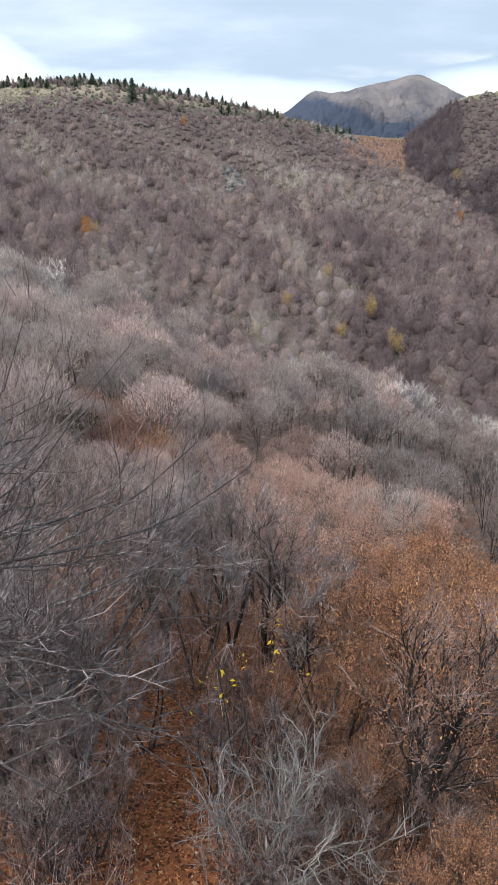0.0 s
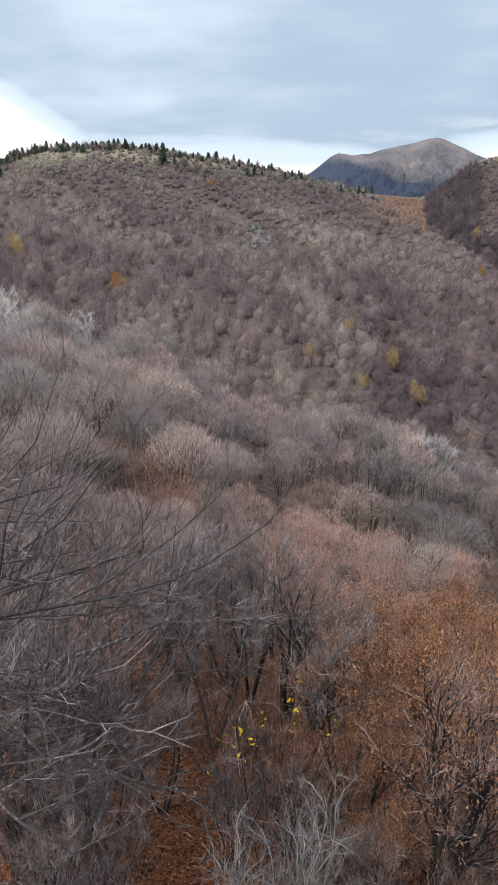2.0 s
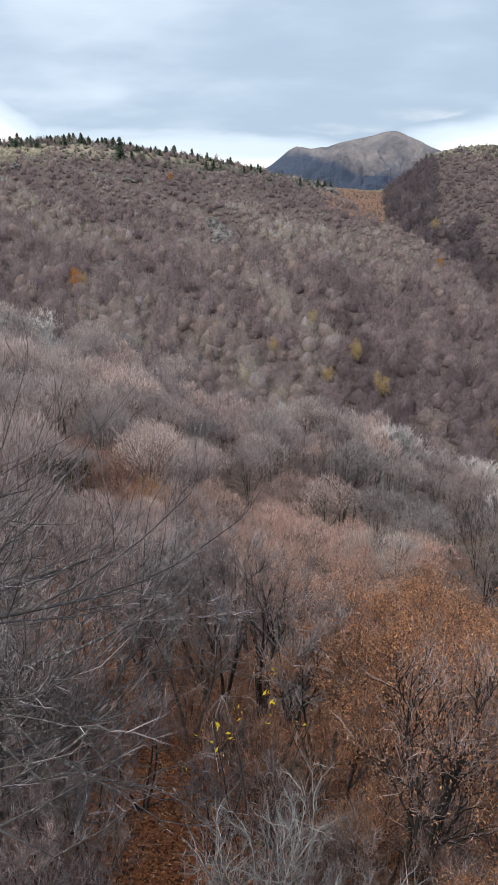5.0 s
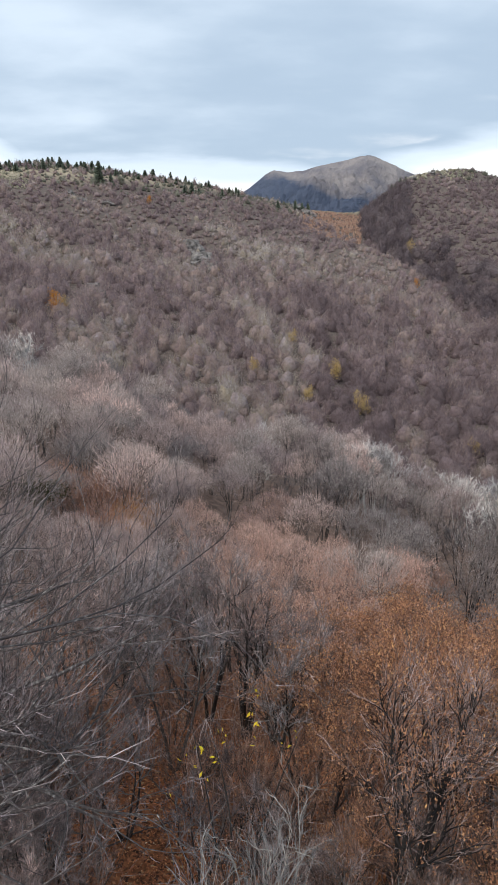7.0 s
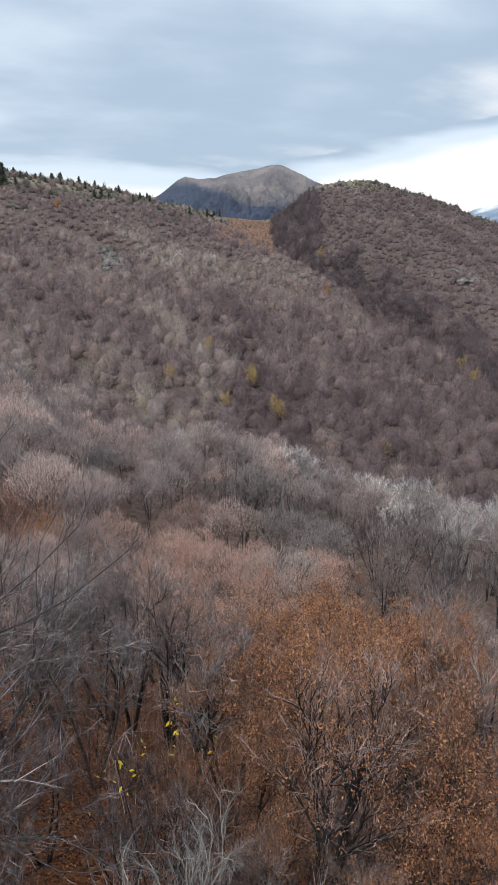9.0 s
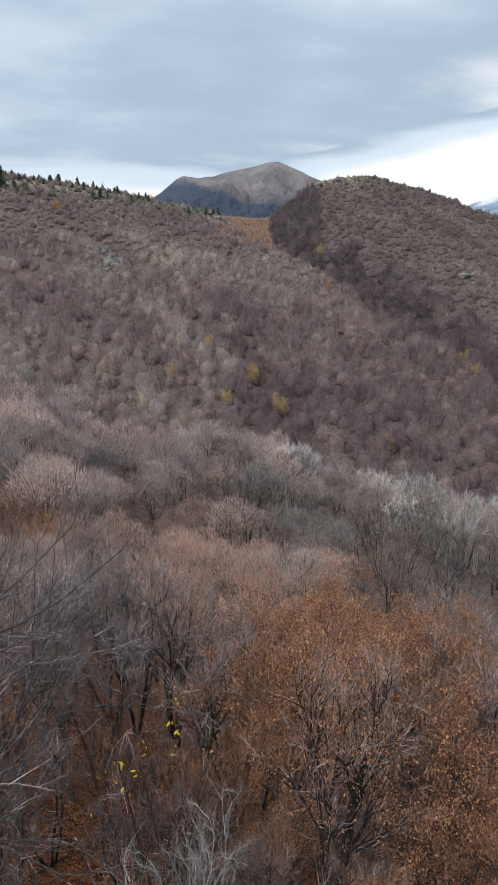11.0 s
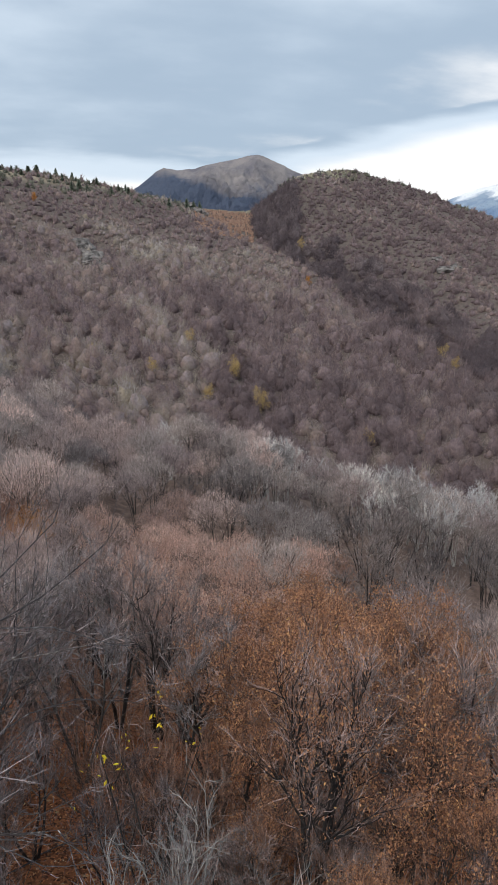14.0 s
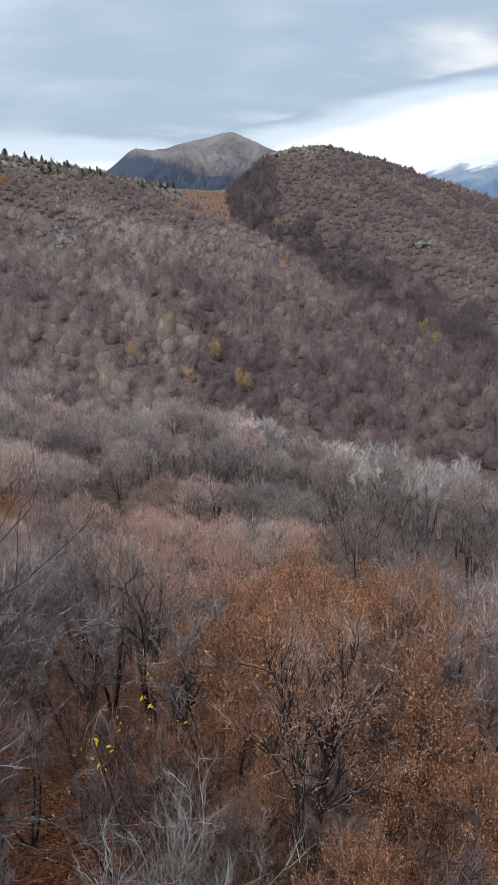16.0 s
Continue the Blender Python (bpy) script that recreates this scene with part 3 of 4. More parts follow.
def plant(tree, bearing, r, turn, scale=1.0, tall=1.0):
    """The first time the tree itself is stood there, later on copies of it."""
    x, y = polar(bearing, r)
    m = pose(x, y, float(ground_z(x, y)) - 0.12, 0, 0, turn)
    if tree.name in placed:
        tree = copy_thing(tree, m)
    else:
        placed.add(tree.name)
        tree.matrix_basis = m
    tree.scale = (scale, scale, scale * tall)
    return tree


# near slope: trees of their own
plant(near_tree(71, 7.4, 4, 8, 0.34, 1.5, 6, (BARK_BLACK, NEAR_MAUVE), LEAF_RUST, 4200, 0.055, fine=0.0056, thick=1.1, lean=0.035, fork=0.4, sprigs=1, label="dark multi-stemmed oak with scattered rusty leaves on its twigs"), 21.6, 8.6, 20)


def fan_sapling():
    """A young bare tree that fans out from a low fork into curved pale branches, each forking twice more."""
    g = np.random.default_rng(72)
    tree = new("tree")
    tree.empty_display_size = 0.2
    foot = stick(g, np.zeros(3), np.array([-0.05, 0.02, 1.0]), 2.1, 5, 0.05, 0.02)
    part("trunk", mesh_of("trunk", *tubes([(foot, 0.04, 0.028)], 7), BARK_PALE, True), tree)
    fine = []
    for k in range(14):
        a = k * 2.4 + g.normal(0, 0.3)
        low = k / 14
        out = 0.95 - 0.6 * low
        p = foot[2] + (foot[-2] - foot[2]) * low
        q = stick(g, p, np.array([math.cos(a) * out, math.sin(a) * out, 1.0]), g.uniform(2.0, 2.7) - 0.2 * low, 9, 0.2, 0.07)
        lines = [(q, 0.0135, 0.003)]
        for m in range(9):
            i = 2 + m * 7 // 9
            d = (q[i + 1] - q[i]) / np.linalg.norm(q[i + 1] - q[i])
            w = stick(g, q[i] + (q[i + 1] - q[i]) * g.random(), d + g.normal(0, 0.42, 3), g.uniform(0.6, 1.1) * (1.15 - 0.07 * m), 6, 0.24, 0.04)
            lines.append((w, 0.0075, 0.002))
            for e in range(1, 6):
                for _ in range(2):
                    d = (w[e + 1] - w[e]) / np.linalg.norm(w[e + 1] - w[e])
                    fine.append(stick(g, w[e], d + g.normal(0, 0.45, 3), g.uniform(0.2, 0.5), 3, 0.2, 0.03))
        part("limb", mesh_of("limb", *tubes(lines, 5), BARK_PALE, True), tree)
    tagged(part("crown", mesh_of("crown", *ribbons(g, np.array(fine), 0.008), BARK_PALE), tree, "fine pale twigs"), kind="stuff")
    return tagged(tree, "young bare sapling fanning out in silvery twigs", "tree", "bare trees on the near slope")


plant(fan_sapling(), 5.6, 6.9, 0, 1.16)
plant(near_tree(73, 12.6, 1, 15, 0.85, 0.1, 7, (BARK_LICHEN, NEAR_DIM), aim=0.0, thick=1.35, boughs=8, straight=0.11, fine=0.0058, sprigs=2, lift=0.03, tip_r=0.012, fork=0.6, label="large grey tree reaching out with long bare boughs"), -36, 8.0, 0)
plant(near_tree(74, 8.4, 2, 9, 0.72, 0.32, 7, (BARK_LICHEN, NEAR_DIM), aim=0.25, boughs=7, straight=0.11, fine=0.0062, sprigs=2, lift=0.045, thick=1.4, tip_r=0.011, label="grey tree with long bare boughs flecked with pale lichen"), -29, 10, 0)

plant(near_tree(75, 7.0, 5, 5, 0.32, 1.4, 4, (BARK_BLACK, NEAR_MAUVE), thick=1.5, lean=0.16, fork=0.5, label="clump of dark leaning trunks with sparse bare crowns"), 2.4, 17.8, 40)

# near slope: kinds that repeat
NEAR = {
    "grey": [near_tree(11, 8.0, 2, 9, 0.40, 1.0, 10, (BARK_DARK, NEAR_GREY, BARK_GREY), thick=1.25, fork=0.5, label="bare grey-barked tree with fine tangled twigs on leaf litter"),
             near_tree(16, 7.5, 3, 7, 0.36, 1.3, 9, (BARK_BLACK, NEAR_GREY, BARK_GREY), thick=1.25, fork=0.5, label="bare multi-stemmed tree with fine grey twigs on leaf litter")],
    "sweep": [near_tree(17, 8.0, 2, 9, 0.46, 0.75, 9, (BARK_LICHEN, NEAR_GREY), aim=0.1, straight=0.1, lift=0.03, rear=0.12, boughs=8, fine=0.0082, thick=1.15, tip_r=0.009, label="grey tree with long bare boughs swept to one side"),
              near_tree(18, 7.5, 2, 9, 0.46, 0.6, 9, (BARK_LICHEN, NEAR_MAUVE), aim=0.0, straight=0.1, lift=0.04, rear=0.15, boughs=8, fine=0.0082, thick=1.15, tip_r=0.009, label="mauve-grey tree with long bare boughs swept to one side")],
    "mauve": [near_tree(12, 7.5, 3, 7, 0.38, 1.1, 10, (BARK_BLACK, NEAR_MAUVE, BARK_GREY), thick=1.3, fork=0.5, label="bare multi-stemmed tree with mauve-brown twigs on leaf litter")],
    "oak": [near_tree(13, 7.5, 2, 9, 0.42, 0.9, 6, (BARK_DARK, NEAR_RUST), LEAF_RUST, 8200, 0.074, sprigs=2, fine=0.0066, label="dark-trunked oak holding rusty dry leaves")],
    "pink": [near_tree(15, 7.0, 3, 6, 0.42, 1.0, 6, (BARK_DARK, NEAR_PINK), LEAF_PINK, 5800, 0.08, sprigs=2, label="oak with a crown of faded pinkish-rust leaves")],
    "thin": [near_tree(14, 7.0, 1, 14, 0.36, 1.1, 7, (BARK_DARK, NEAR_RUST), LEAF_RUST, 4600, 0.072, label="thin dark oak with scattered rusty leaves")],
}
THICKET = [near_tree(k, 3.0, 5, 4, 0.42, 1.6, 7, (BARK_DARK, mat), lean=0.34, fork=0.22, boughs=5, fine=0.0058, sprigs=2, thick=0.8, tip_r=0.004, label=note)
           for k, mat, note in ((91, NEAR_RUST, "low thicket of tangled rusty-brown stems on leaf litter"), (92, NEAR_MAUVE, "low thicket of tangled mauve-brown stems on leaf litter"))]
BUSHES = [(-1, 10.5, 1), (2.5, 8.8, 1), (5, 10.8, 1.1), (9.5, 9.2, 1), (13, 10.2, 1.1), (10.5, 6.6, 0.9), (15.5, 7.2, 1), (3, 6.4, 0.9), (-0.5, 7.3, 0.8), (18.5, 9.5, 1), (19, 6.6, 0.9), (24.5, 10.5, 1.1),
          (26.5, 8, 1), (29.5, 9.8, 1.1), (33, 8, 1), (36, 10.5, 1.1), (23, 6.5, 0.8), (29, 6.4, 0.9), (7, 12.5, 1.1), (0, 13, 1), (-4.5, 12.6, 0.9), (-18.5, 12, 1), (-22, 10.6, 1), (-26, 9.6, 1), (-19.5, 9, 0.9),
          (-23.5, 8, 0.9), (-28, 8, 0.9), (-21, 14, 1.1), (-15, 14.5, 1), (-10, 15.5, 1), (-6, 16, 1.1), (12, 13.5, 1.1), (17, 12, 1.1), (22, 12.5, 1.1), (28, 13, 1.1), (34, 13, 1.1), (1.5, 11.6, 0.9), (8, 7.8, 0.8), (35, 6.8, 0.9), (38, 8.4, 1), (31, 5.8, 0.8)]
for n, (bearing, r, s) in enumerate(BUSHES):
    plant(THICKET[n % 2], bearing, r, n * 131 % 360, s)
FIRST_STAND = [("sweep", -21, 14, 0.85), ("sweep", -14, 15, 0.8), ("sweep", -9, 18, 0.9), ("sweep", -18, 20, 0.85), ("sweep", -25, 18, 0.9), ("grey", -12, 24, 0.6), ("mauve", -4, 20, 0.9),
               ("mauve", -1.8, 19, 0.95), ("mauve", 5.5, 20.5, 0.9), ("grey", -5, 26, 0.9), ("thin", 5, 14, 0.85), ("thin", 10, 12.5, 0.75), ("pink", 3, 24, 1), ("pink", 8, 20, 1),
               ("pink", 13, 18, 0.95), ("pink", 17, 23, 0.8), ("pink", 12, 27, 1), ("oak", 22, 14, 0.9), ("oak", 26, 18, 1), ("oak", 16, 14, 0.85), ("oak", 26, 11.5, 0.85),
               ("thin", 32, 14, 1), ("thin", 36, 19, 1), ("oak", 31, 23, 0.8), ("oak", 21, 28, 0.55), ("thin", 33, 9.5, 0.85), ("oak", 29, 12.5, 0.85)]
SECOND_STAND = [("grey", -24, 26, 0.85), ("mauve", -17, 28, 0.5), ("thin", 14, 9, 0.55), ("mauve", -12, 11.5, 0.5), ("thin", 37, 12, 0.9),
                ("pink", -1, 28, 0.95), ("sweep", -17, 16.5, 0.8), ("grey", -6, 14.5, 0.7), ("mauve", -20, 11, 0.6), ("sweep", -22, 21.5, 0.85), ("sweep", -27, 14, 0.9), ("mauve", 6, 17.5, 0.8),
                ("thin", 12, 11, 0.65), ("oak", 19, 18, 0.95), ("pink", 5.5, 27.5, 1), ("grey", -8, 22, 0.7), ("sweep", -15, 22.5, 0.85), ("mauve", -11, 20, 0.85), ("grey", -3, 24.5, 0.9),
                ("pink", 1, 26, 0.95), ("pink", 9.5, 24, 0.95), ("grey", -1, 23, 0.9), ("oak", 23.5, 22, 1), ("oak", 29, 17.5, 0.95), ("oak", 25.5, 21.5, 0.9), ("thin", 32.5, 17, 0.95)]
THIRD_STAND = [("grey", 36, 25, 0.95), ("oak", 27.5, 24, 0.85), ("mauve", 31.5, 11, 0.8), ("thin", -17, 12.5, 0.5), ("thin", -23, 13, 0.55), ("mauve", 12.5, 8, 0.42),
               ("thin", 17.5, 8.5, 0.45), ("mauve", -3.5, 9.5, 0.4), ("sweep", -24, 11.5, 0.75), ("mauve", -21.5, 12.5, 0.7), ("grey", 10, 13.5, 0.75), ("grey", 15.5, 16.5, 0.85), ("oak", 20, 19.5, 0.82),
               ("grey", 7, 22, 0.8), ("oak", 25, 15.5, 0.85), ("sweep", -29, 11, 0.8), ("sweep", -27, 17, 0.9), ("mauve", -18.5, 9.6, 0.45), ("mauve", -22, 9.3, 0.5), ("mauve", -25, 10.3, 0.5),
               ("mauve", -16, 10.6, 0.4), ("mauve", -20, 8.2, 0.4), ("mauve", 28, 8.5, 0.45), ("sweep", -33, 10.5, 0.8), ("sweep", -30, 13.5, 0.85), ("sweep", -25.5, 12.5, 0.8)]
FOURTH_STAND = [("thin", 31, 7.6, 0.6), ("mauve", 38.5, 14, 1), ("mauve", 41, 18, 1), ("oak", 38, 22, 0.8), ("mauve", 40, 25, 1), ("thin", 40, 10, 0.7), ("mauve", 44, 12.5, 0.9), ("mauve", 35, 22, 0.95), ("thin", 35, 8.8, 0.65), ("thin", 27.5, 6.8, 0.5), ("oak", 37, 9.5, 0.5), ("oak", 33, 6.9, 0.4), ("sweep", -32, 17, 0.9), ("mauve", -28, 8.6, 0.5), ("mauve", -31.5, 9.2, 0.5), ("mauve", -24.5, 8, 0.45), ("mauve", -29, 10.5, 0.55)]
rng = np.random.default_rng(5)
for n, (kind, bearing, r, s) in enumerate(FIRST_STAND + SECOND_STAND + THIRD_STAND + FOURTH_STAND):
    bank = NEAR[kind]
    plant(bank[n % len(bank)], bearing, r, n * 77 % 360 if kind != "sweep" else n * 77 % 50 - 25, s)


# the wood down to the valley
def wood_bank(seeds, note, *rest, **more):
    return [wood_tree(s, *rest, label=note, **more) for s in seeds]


WOOD = {
    "mauve": wood_bank((31, 32, 33), "bare mauve-brown tree of the wood on the slope", 8.5, 3, 6, 0.43, 1.3, (BARK_DARK, TWIG_MAUVE), 4000, 0.026),
    "grey": wood_bank((41, 42), "bare grey tree of the wood on the slope", 9, 3, 6, 0.41, 1.4, (BARK_DARK, TWIG_GREY), 4000, 0.026),
    "mauve_far": wood_bank((34, 35, 36), "bare mauve-brown tree of the wood on the slope", 8.5, 3, 5, 0.43, 1.3, (BARK_DARK, TWIG_MAUVE), 2900, 0.044),
    "grey_far": wood_bank((44, 45), "bare grey tree of the wood on the slope", 9, 3, 5, 0.41, 1.4, (BARK_DARK, TWIG_GREY), 2900, 0.044),
    "dusk": wood_bank((46, 47, 48), "slender dark tree with a thin dusky crown", 9, 4, 4, 0.30, 1.6, (BARK_BLACK, TWIG_DUSK), 1500, 0.042, fork=0.5, along=0.6),
    "silver": wood_bank((51, 52, 53), "bare silvery pale tree with upswept branches", 9.5, 4, 5, 0.36, 1.4, (BARK_SILVER, TWIG_SILVER), 1300, 0.034, along=0.85, bough=0.06, bare=1),
    "rust": wood_bank((61, 62), "tree holding faded rusty pink leaves in its crown", 7.5, 3, 6, 0.38, 1.2, (BARK_DARK, TWIG_RUST), 3200, 0.033, LEAF_PINK, 1400, 0.085),
    "russet": wood_bank((63, 64), "small tree with russet-brown leaves in its crown", 6.5, 3, 6, 0.38, 1.1, (BARK_DARK, TWIG_RUSSET), 2200, 0.032, LEAF_RUST, 1500, 0.085),
    "orange": wood_bank((65,), "small tree with orange autumn leaves", 6.5, 2, 7, 0.38, 1.0, (BARK_DARK, TWIG_RUST), 1200, 0.03, LEAF_ORANGE, 1500, 0.11),
    "ivy": wood_bank((67,), "dark tree clad in evergreen ivy", 7.5, 2, 7, 0.24, 1.4, (BARK_DARK, TWIG_MAUVE), 700, 0.03, LEAF_GREEN, 2000, 0.17, fork=0.1),
}


def wood_kind(b, r, edge, u):
    if r > edge - (20 if b < -13 else 13) and (10 < b < 19.5 or 1 < b < 8 or b > 25 or b < -16.5 or -13 < b < -10):
        return "silver" if u < (0.6 if b < -16.5 else 0.15) else "mauve_far" if u < 0.6 else "grey_far"
    if b > 6 and edge - 32 < r < edge - 8 and r > 42 and u < 0.7:
        return "dusk"
    if r < 52 and -3 < b < 9 and u < 0.88:
        return "rust"
    if b > 21 and 34 < r < 61 and u < 0.95:
        return "dusk"
    if r < 46 and 9 <= b < 22 and u < 0.8:
        return "rust"
    if 34 < r < 44 and -14 < b < -9 and u < 0.5:
        return "orange" if u < 0.12 else "russet"
    return ("mauve" if u < (0.4 if b < -7 else 0.72) else "grey") + ("_far" if r > 55 else "")


for r0 in np.arange(30, 97, 4.4):
    for b0 in np.arange(-30, 41, 4.6 / r0 * 57.3):
        b, r = b0 + rng.normal(0, 0.9 / r0 * 57.3), r0 + rng.normal(0, 0.8)
        edge = np.interp(b, BEAR_EDGE, EDGE_R)
        if r > edge + 3 or (r < 38.5 and -20 < b < -7):
            continue
        bank = WOOD[wood_kind(b, r, edge, rng.random())]
        plant(bank[int(rng.integers(0, len(bank)))], b, r, float(rng.uniform(0, 360)), float(rng.uniform(0.75, 1.1)))
for n, (b, r) in enumerate(((12.8, 73), (13.9, 72.5), (15.2, 71.5), (16.4, 70.5), (14.6, 69), (3.2, 78), (4.7, 77), (23.4, 68), (24.7, 67), (26.5, 67.5), (28.3, 67), (29.4, 65), (30.6, 67), (32.2, 66), (34, 65.5), (36, 65), (33, 63))):
    plant(WOOD["silver"][n % 3], b, r, n * 83, 0.85 + 0.05 * (n % 5))
for kind, b, r, s in (("orange", -9.0, 38, 0.8), ("russet", -13.4, 37.5, 0.95), ("russet", -11.6, 38.5, 0.9), ("russet", -12.6, 34.5, 0.75), ("russet", -14.8, 36, 0.85), ("russet", -15.6, 39, 0.9), ("russet", -11.0, 35.6, 0.7), ("orange", -8.8, 37.2, 0.7), ("russet", -9.8, 39.5, 0.9), ("orange", -10.2, 35, 0.75), ("orange", -9.6, 36.5, 0.8), ("russet", 18.7, 42.5, 0.95), ("russet", 22, 44, 0.85), ("grey", -16.6, 35.5, 0.7)):
    plant(WOOD[kind][int(r * 10) % len(WOOD[kind])], b, r, b * 40, s)
for k, (b, r, s) in enumerate(((-17, 29, 0.55), (-14.5, 30, 0.6), (-12, 29.5, 0.55), (-10, 31, 0.6), (-8.5, 30, 0.6), (-19.5, 29, 0.65), (-13, 27, 0.5), (-16, 26.5, 0.5), (-9.5, 27.5, 0.55), (-22, 28, 0.65))):
    plant(WOOD["mauve"][k % 3], b, r, b * 40, s)
for b, r, s in ((-17.8, 33, 0.85), (-18.8, 35, 0.85), (24, 40, 0.4), (22.5, 26, 0.35), (24, 25, 0.3)):
    plant(WOOD["ivy"][0], b, r, b * 40, s)


# far scrub on the opposite slopes
DOME = np.array([(math.cos(lat) * math.cos(6.283 * (k + lat) / count), math.cos(lat) * math.sin(6.283 * (k + lat) / count), math.sin(lat))
                 for lat, count in ((-0.2, 7), (0.35, 7), (0.95, 5), (1.57, 1)) for k in range(count)])


def dome_faces():
    bm = bmesh.new()
    for p in DOME:
        bm.verts.new(p)
    bm.verts.ensure_lookup_table()
    bm.verts.index_update()
    bmesh.ops.convex_hull(bm, input=bm.verts)
    bmesh.ops.triangulate(bm, faces=bm.faces)
    bm.normal_update()
    faces = [[v.index for v in f.verts] for f in bm.faces if sum(v.co.z for v in f.verts) > -0.6]
    bm.free()
    return np.array(faces)


DOME_FACES = dome_faces()


def scrub(name, spots, per, label, mat, tones, width=0.12, heart=0.6, category="scrub", fuzz=1.5):
    """Many shrubs in one sheet of geometry: each a rounded crown in a fuzz of fine twigs. spots: x, y, width, height."""
    n, nd = len(spots), len(DOME)
    x, y, w, h = spots.T
    o = np.stack([x, y, ground_z(x, y) - 0.05 * h], -1)
    box = np.stack([w / 2, w / 2, h], -1)
    turn = rng.uniform(0, 6.283, n)[:, None]
    lump = rng.uniform(0.66, 1.2, (n, nd))
    d = DOME[None] * lump[..., None]
    d = np.stack([d[..., 0] * np.cos(turn) - d[..., 1] * np.sin(turn), d[..., 0] * np.sin(turn) + d[..., 1] * np.cos(turn), d[..., 2]], -1)
    hv = (d * box[:, None] * heart + o[:, None]).reshape(-1, 3)
    hf = (DOME_FACES[None] + (np.arange(n) * nd)[:, None, None]).reshape(-1, 3)
    k = np.repeat(np.arange(n), np.round(per * np.clip((190 / np.hypot(x, y)) ** 1.4, 0.45, 2.2) * np.clip(w * h / 8, 0.4, 1.6)).astype(int))
    m = len(k)
    # twigs run from the heart of each shrub to its rounded rim
    f = DOME_FACES[rng.integers(0, len(DOME_FACES), m)]
    mix = rng.dirichlet((1, 1, 1), m)
    e = (d[k[:, None], f] * mix[..., None]).sum(1) * box[k]
    reach = np.sqrt(w * h)[k][:, None]
    root = e * rng.uniform(0.5, 0.85, m)[:, None] + rng.normal(0, 0.05, (m, 3)) * reach
    tip = e * rng.uniform(0.88, 1.08, m)[:, None] + (rng.normal(0, 0.06, (m, 3)) + (0, 0, 0.03)) * reach * fuzz
    v, t = blades(rng, root + o[k], tip + o[k], rng.uniform(0.6, 1.5, m) * width * np.clip(np.hypot(x, y)[k] / 200, 0.5, 1.6))
    # hearts sit 0.18 darker: the shade inside a shrub, put into its colour
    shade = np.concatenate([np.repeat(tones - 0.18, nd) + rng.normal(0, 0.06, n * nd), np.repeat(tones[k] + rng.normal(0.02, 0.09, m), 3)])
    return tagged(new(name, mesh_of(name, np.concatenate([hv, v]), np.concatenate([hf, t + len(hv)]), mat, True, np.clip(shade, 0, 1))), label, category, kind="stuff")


def patches(x, y, size, seed, drift=2.6):
    """Uneven patches, drawn out along the folds of the hillside."""
    across, along = fold(x, y)
    return np.array([noise.noise((a / size, b / size / drift, seed)) for a, b in zip(across, along)])


spots, gully, evergreen = [], [], []
for r0 in np.concatenate([np.arange(86, 180, 2.8), np.arange(180, 376, 2.5)]):
    for b0 in np.arange(-30, 43, (2.9 if r0 < 180 else 2.6) / r0 * 57.3):
        b, r = b0 + rng.normal(0, 1.0 / r0 * 57.3), r0 + rng.normal(0, 1.0)
        edge, top, mid = np.interp(b, BEAR_EDGE, EDGE_R), np.interp(b, BEAR_TOP, TOP_R), np.interp(b, BEAR_MID, MID_R)
        if not edge + 6 < r < top + 5 or (np.interp(r, [272, 292, 332], [12.5, 10.3, 7.6]) < b < 12.7 and r > 272) or rng.random() < 0.06:
            continue
        if (-2.5 < b < -0.3 and 197 < r < 227 and rng.random() < 0.8) or (6.0 < b < 8.2 and r > 309 and rng.random() < 0.45):
            continue
        if (b < -16 and r > 268 and rng.random() < 0.88) or (-16 <= b < -7 and r > 285 and rng.random() < 0.25) or (15.5 < b < 23 and r > top - 18 and rng.random() < 0.3):
            continue
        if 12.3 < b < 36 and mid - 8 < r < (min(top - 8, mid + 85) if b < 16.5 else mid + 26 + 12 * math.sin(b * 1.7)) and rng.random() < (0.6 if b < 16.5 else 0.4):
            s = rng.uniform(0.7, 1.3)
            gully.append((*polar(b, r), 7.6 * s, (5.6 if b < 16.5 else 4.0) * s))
            continue
        low = 1.0 if b > 13.5 and r > mid + 20 else np.clip((r - 175) / 70, 0, 1)
        s = rng.uniform(0.45, 0.85) if rng.random() < 0.35 + 0.35 * low else rng.uniform(0.85, 1.4)
        spot = (*polar(b, r), (5.2 - 1.9 * low) * s * rng.uniform(0.85, 1.3), (4.2 - 1.9 * low) * s * rng.uniform(0.75, 1.25))
        crest = np.interp(b, [-30, -8, 4, 9, 12, 15, 20, 24, 40], [30, 40, 34, 14, 6, 22, 26, 12, 6])
        (evergreen if r > top - crest and rng.random() < 0.62 * min(1, (r - top + crest) / 20) else spots).append(spot)
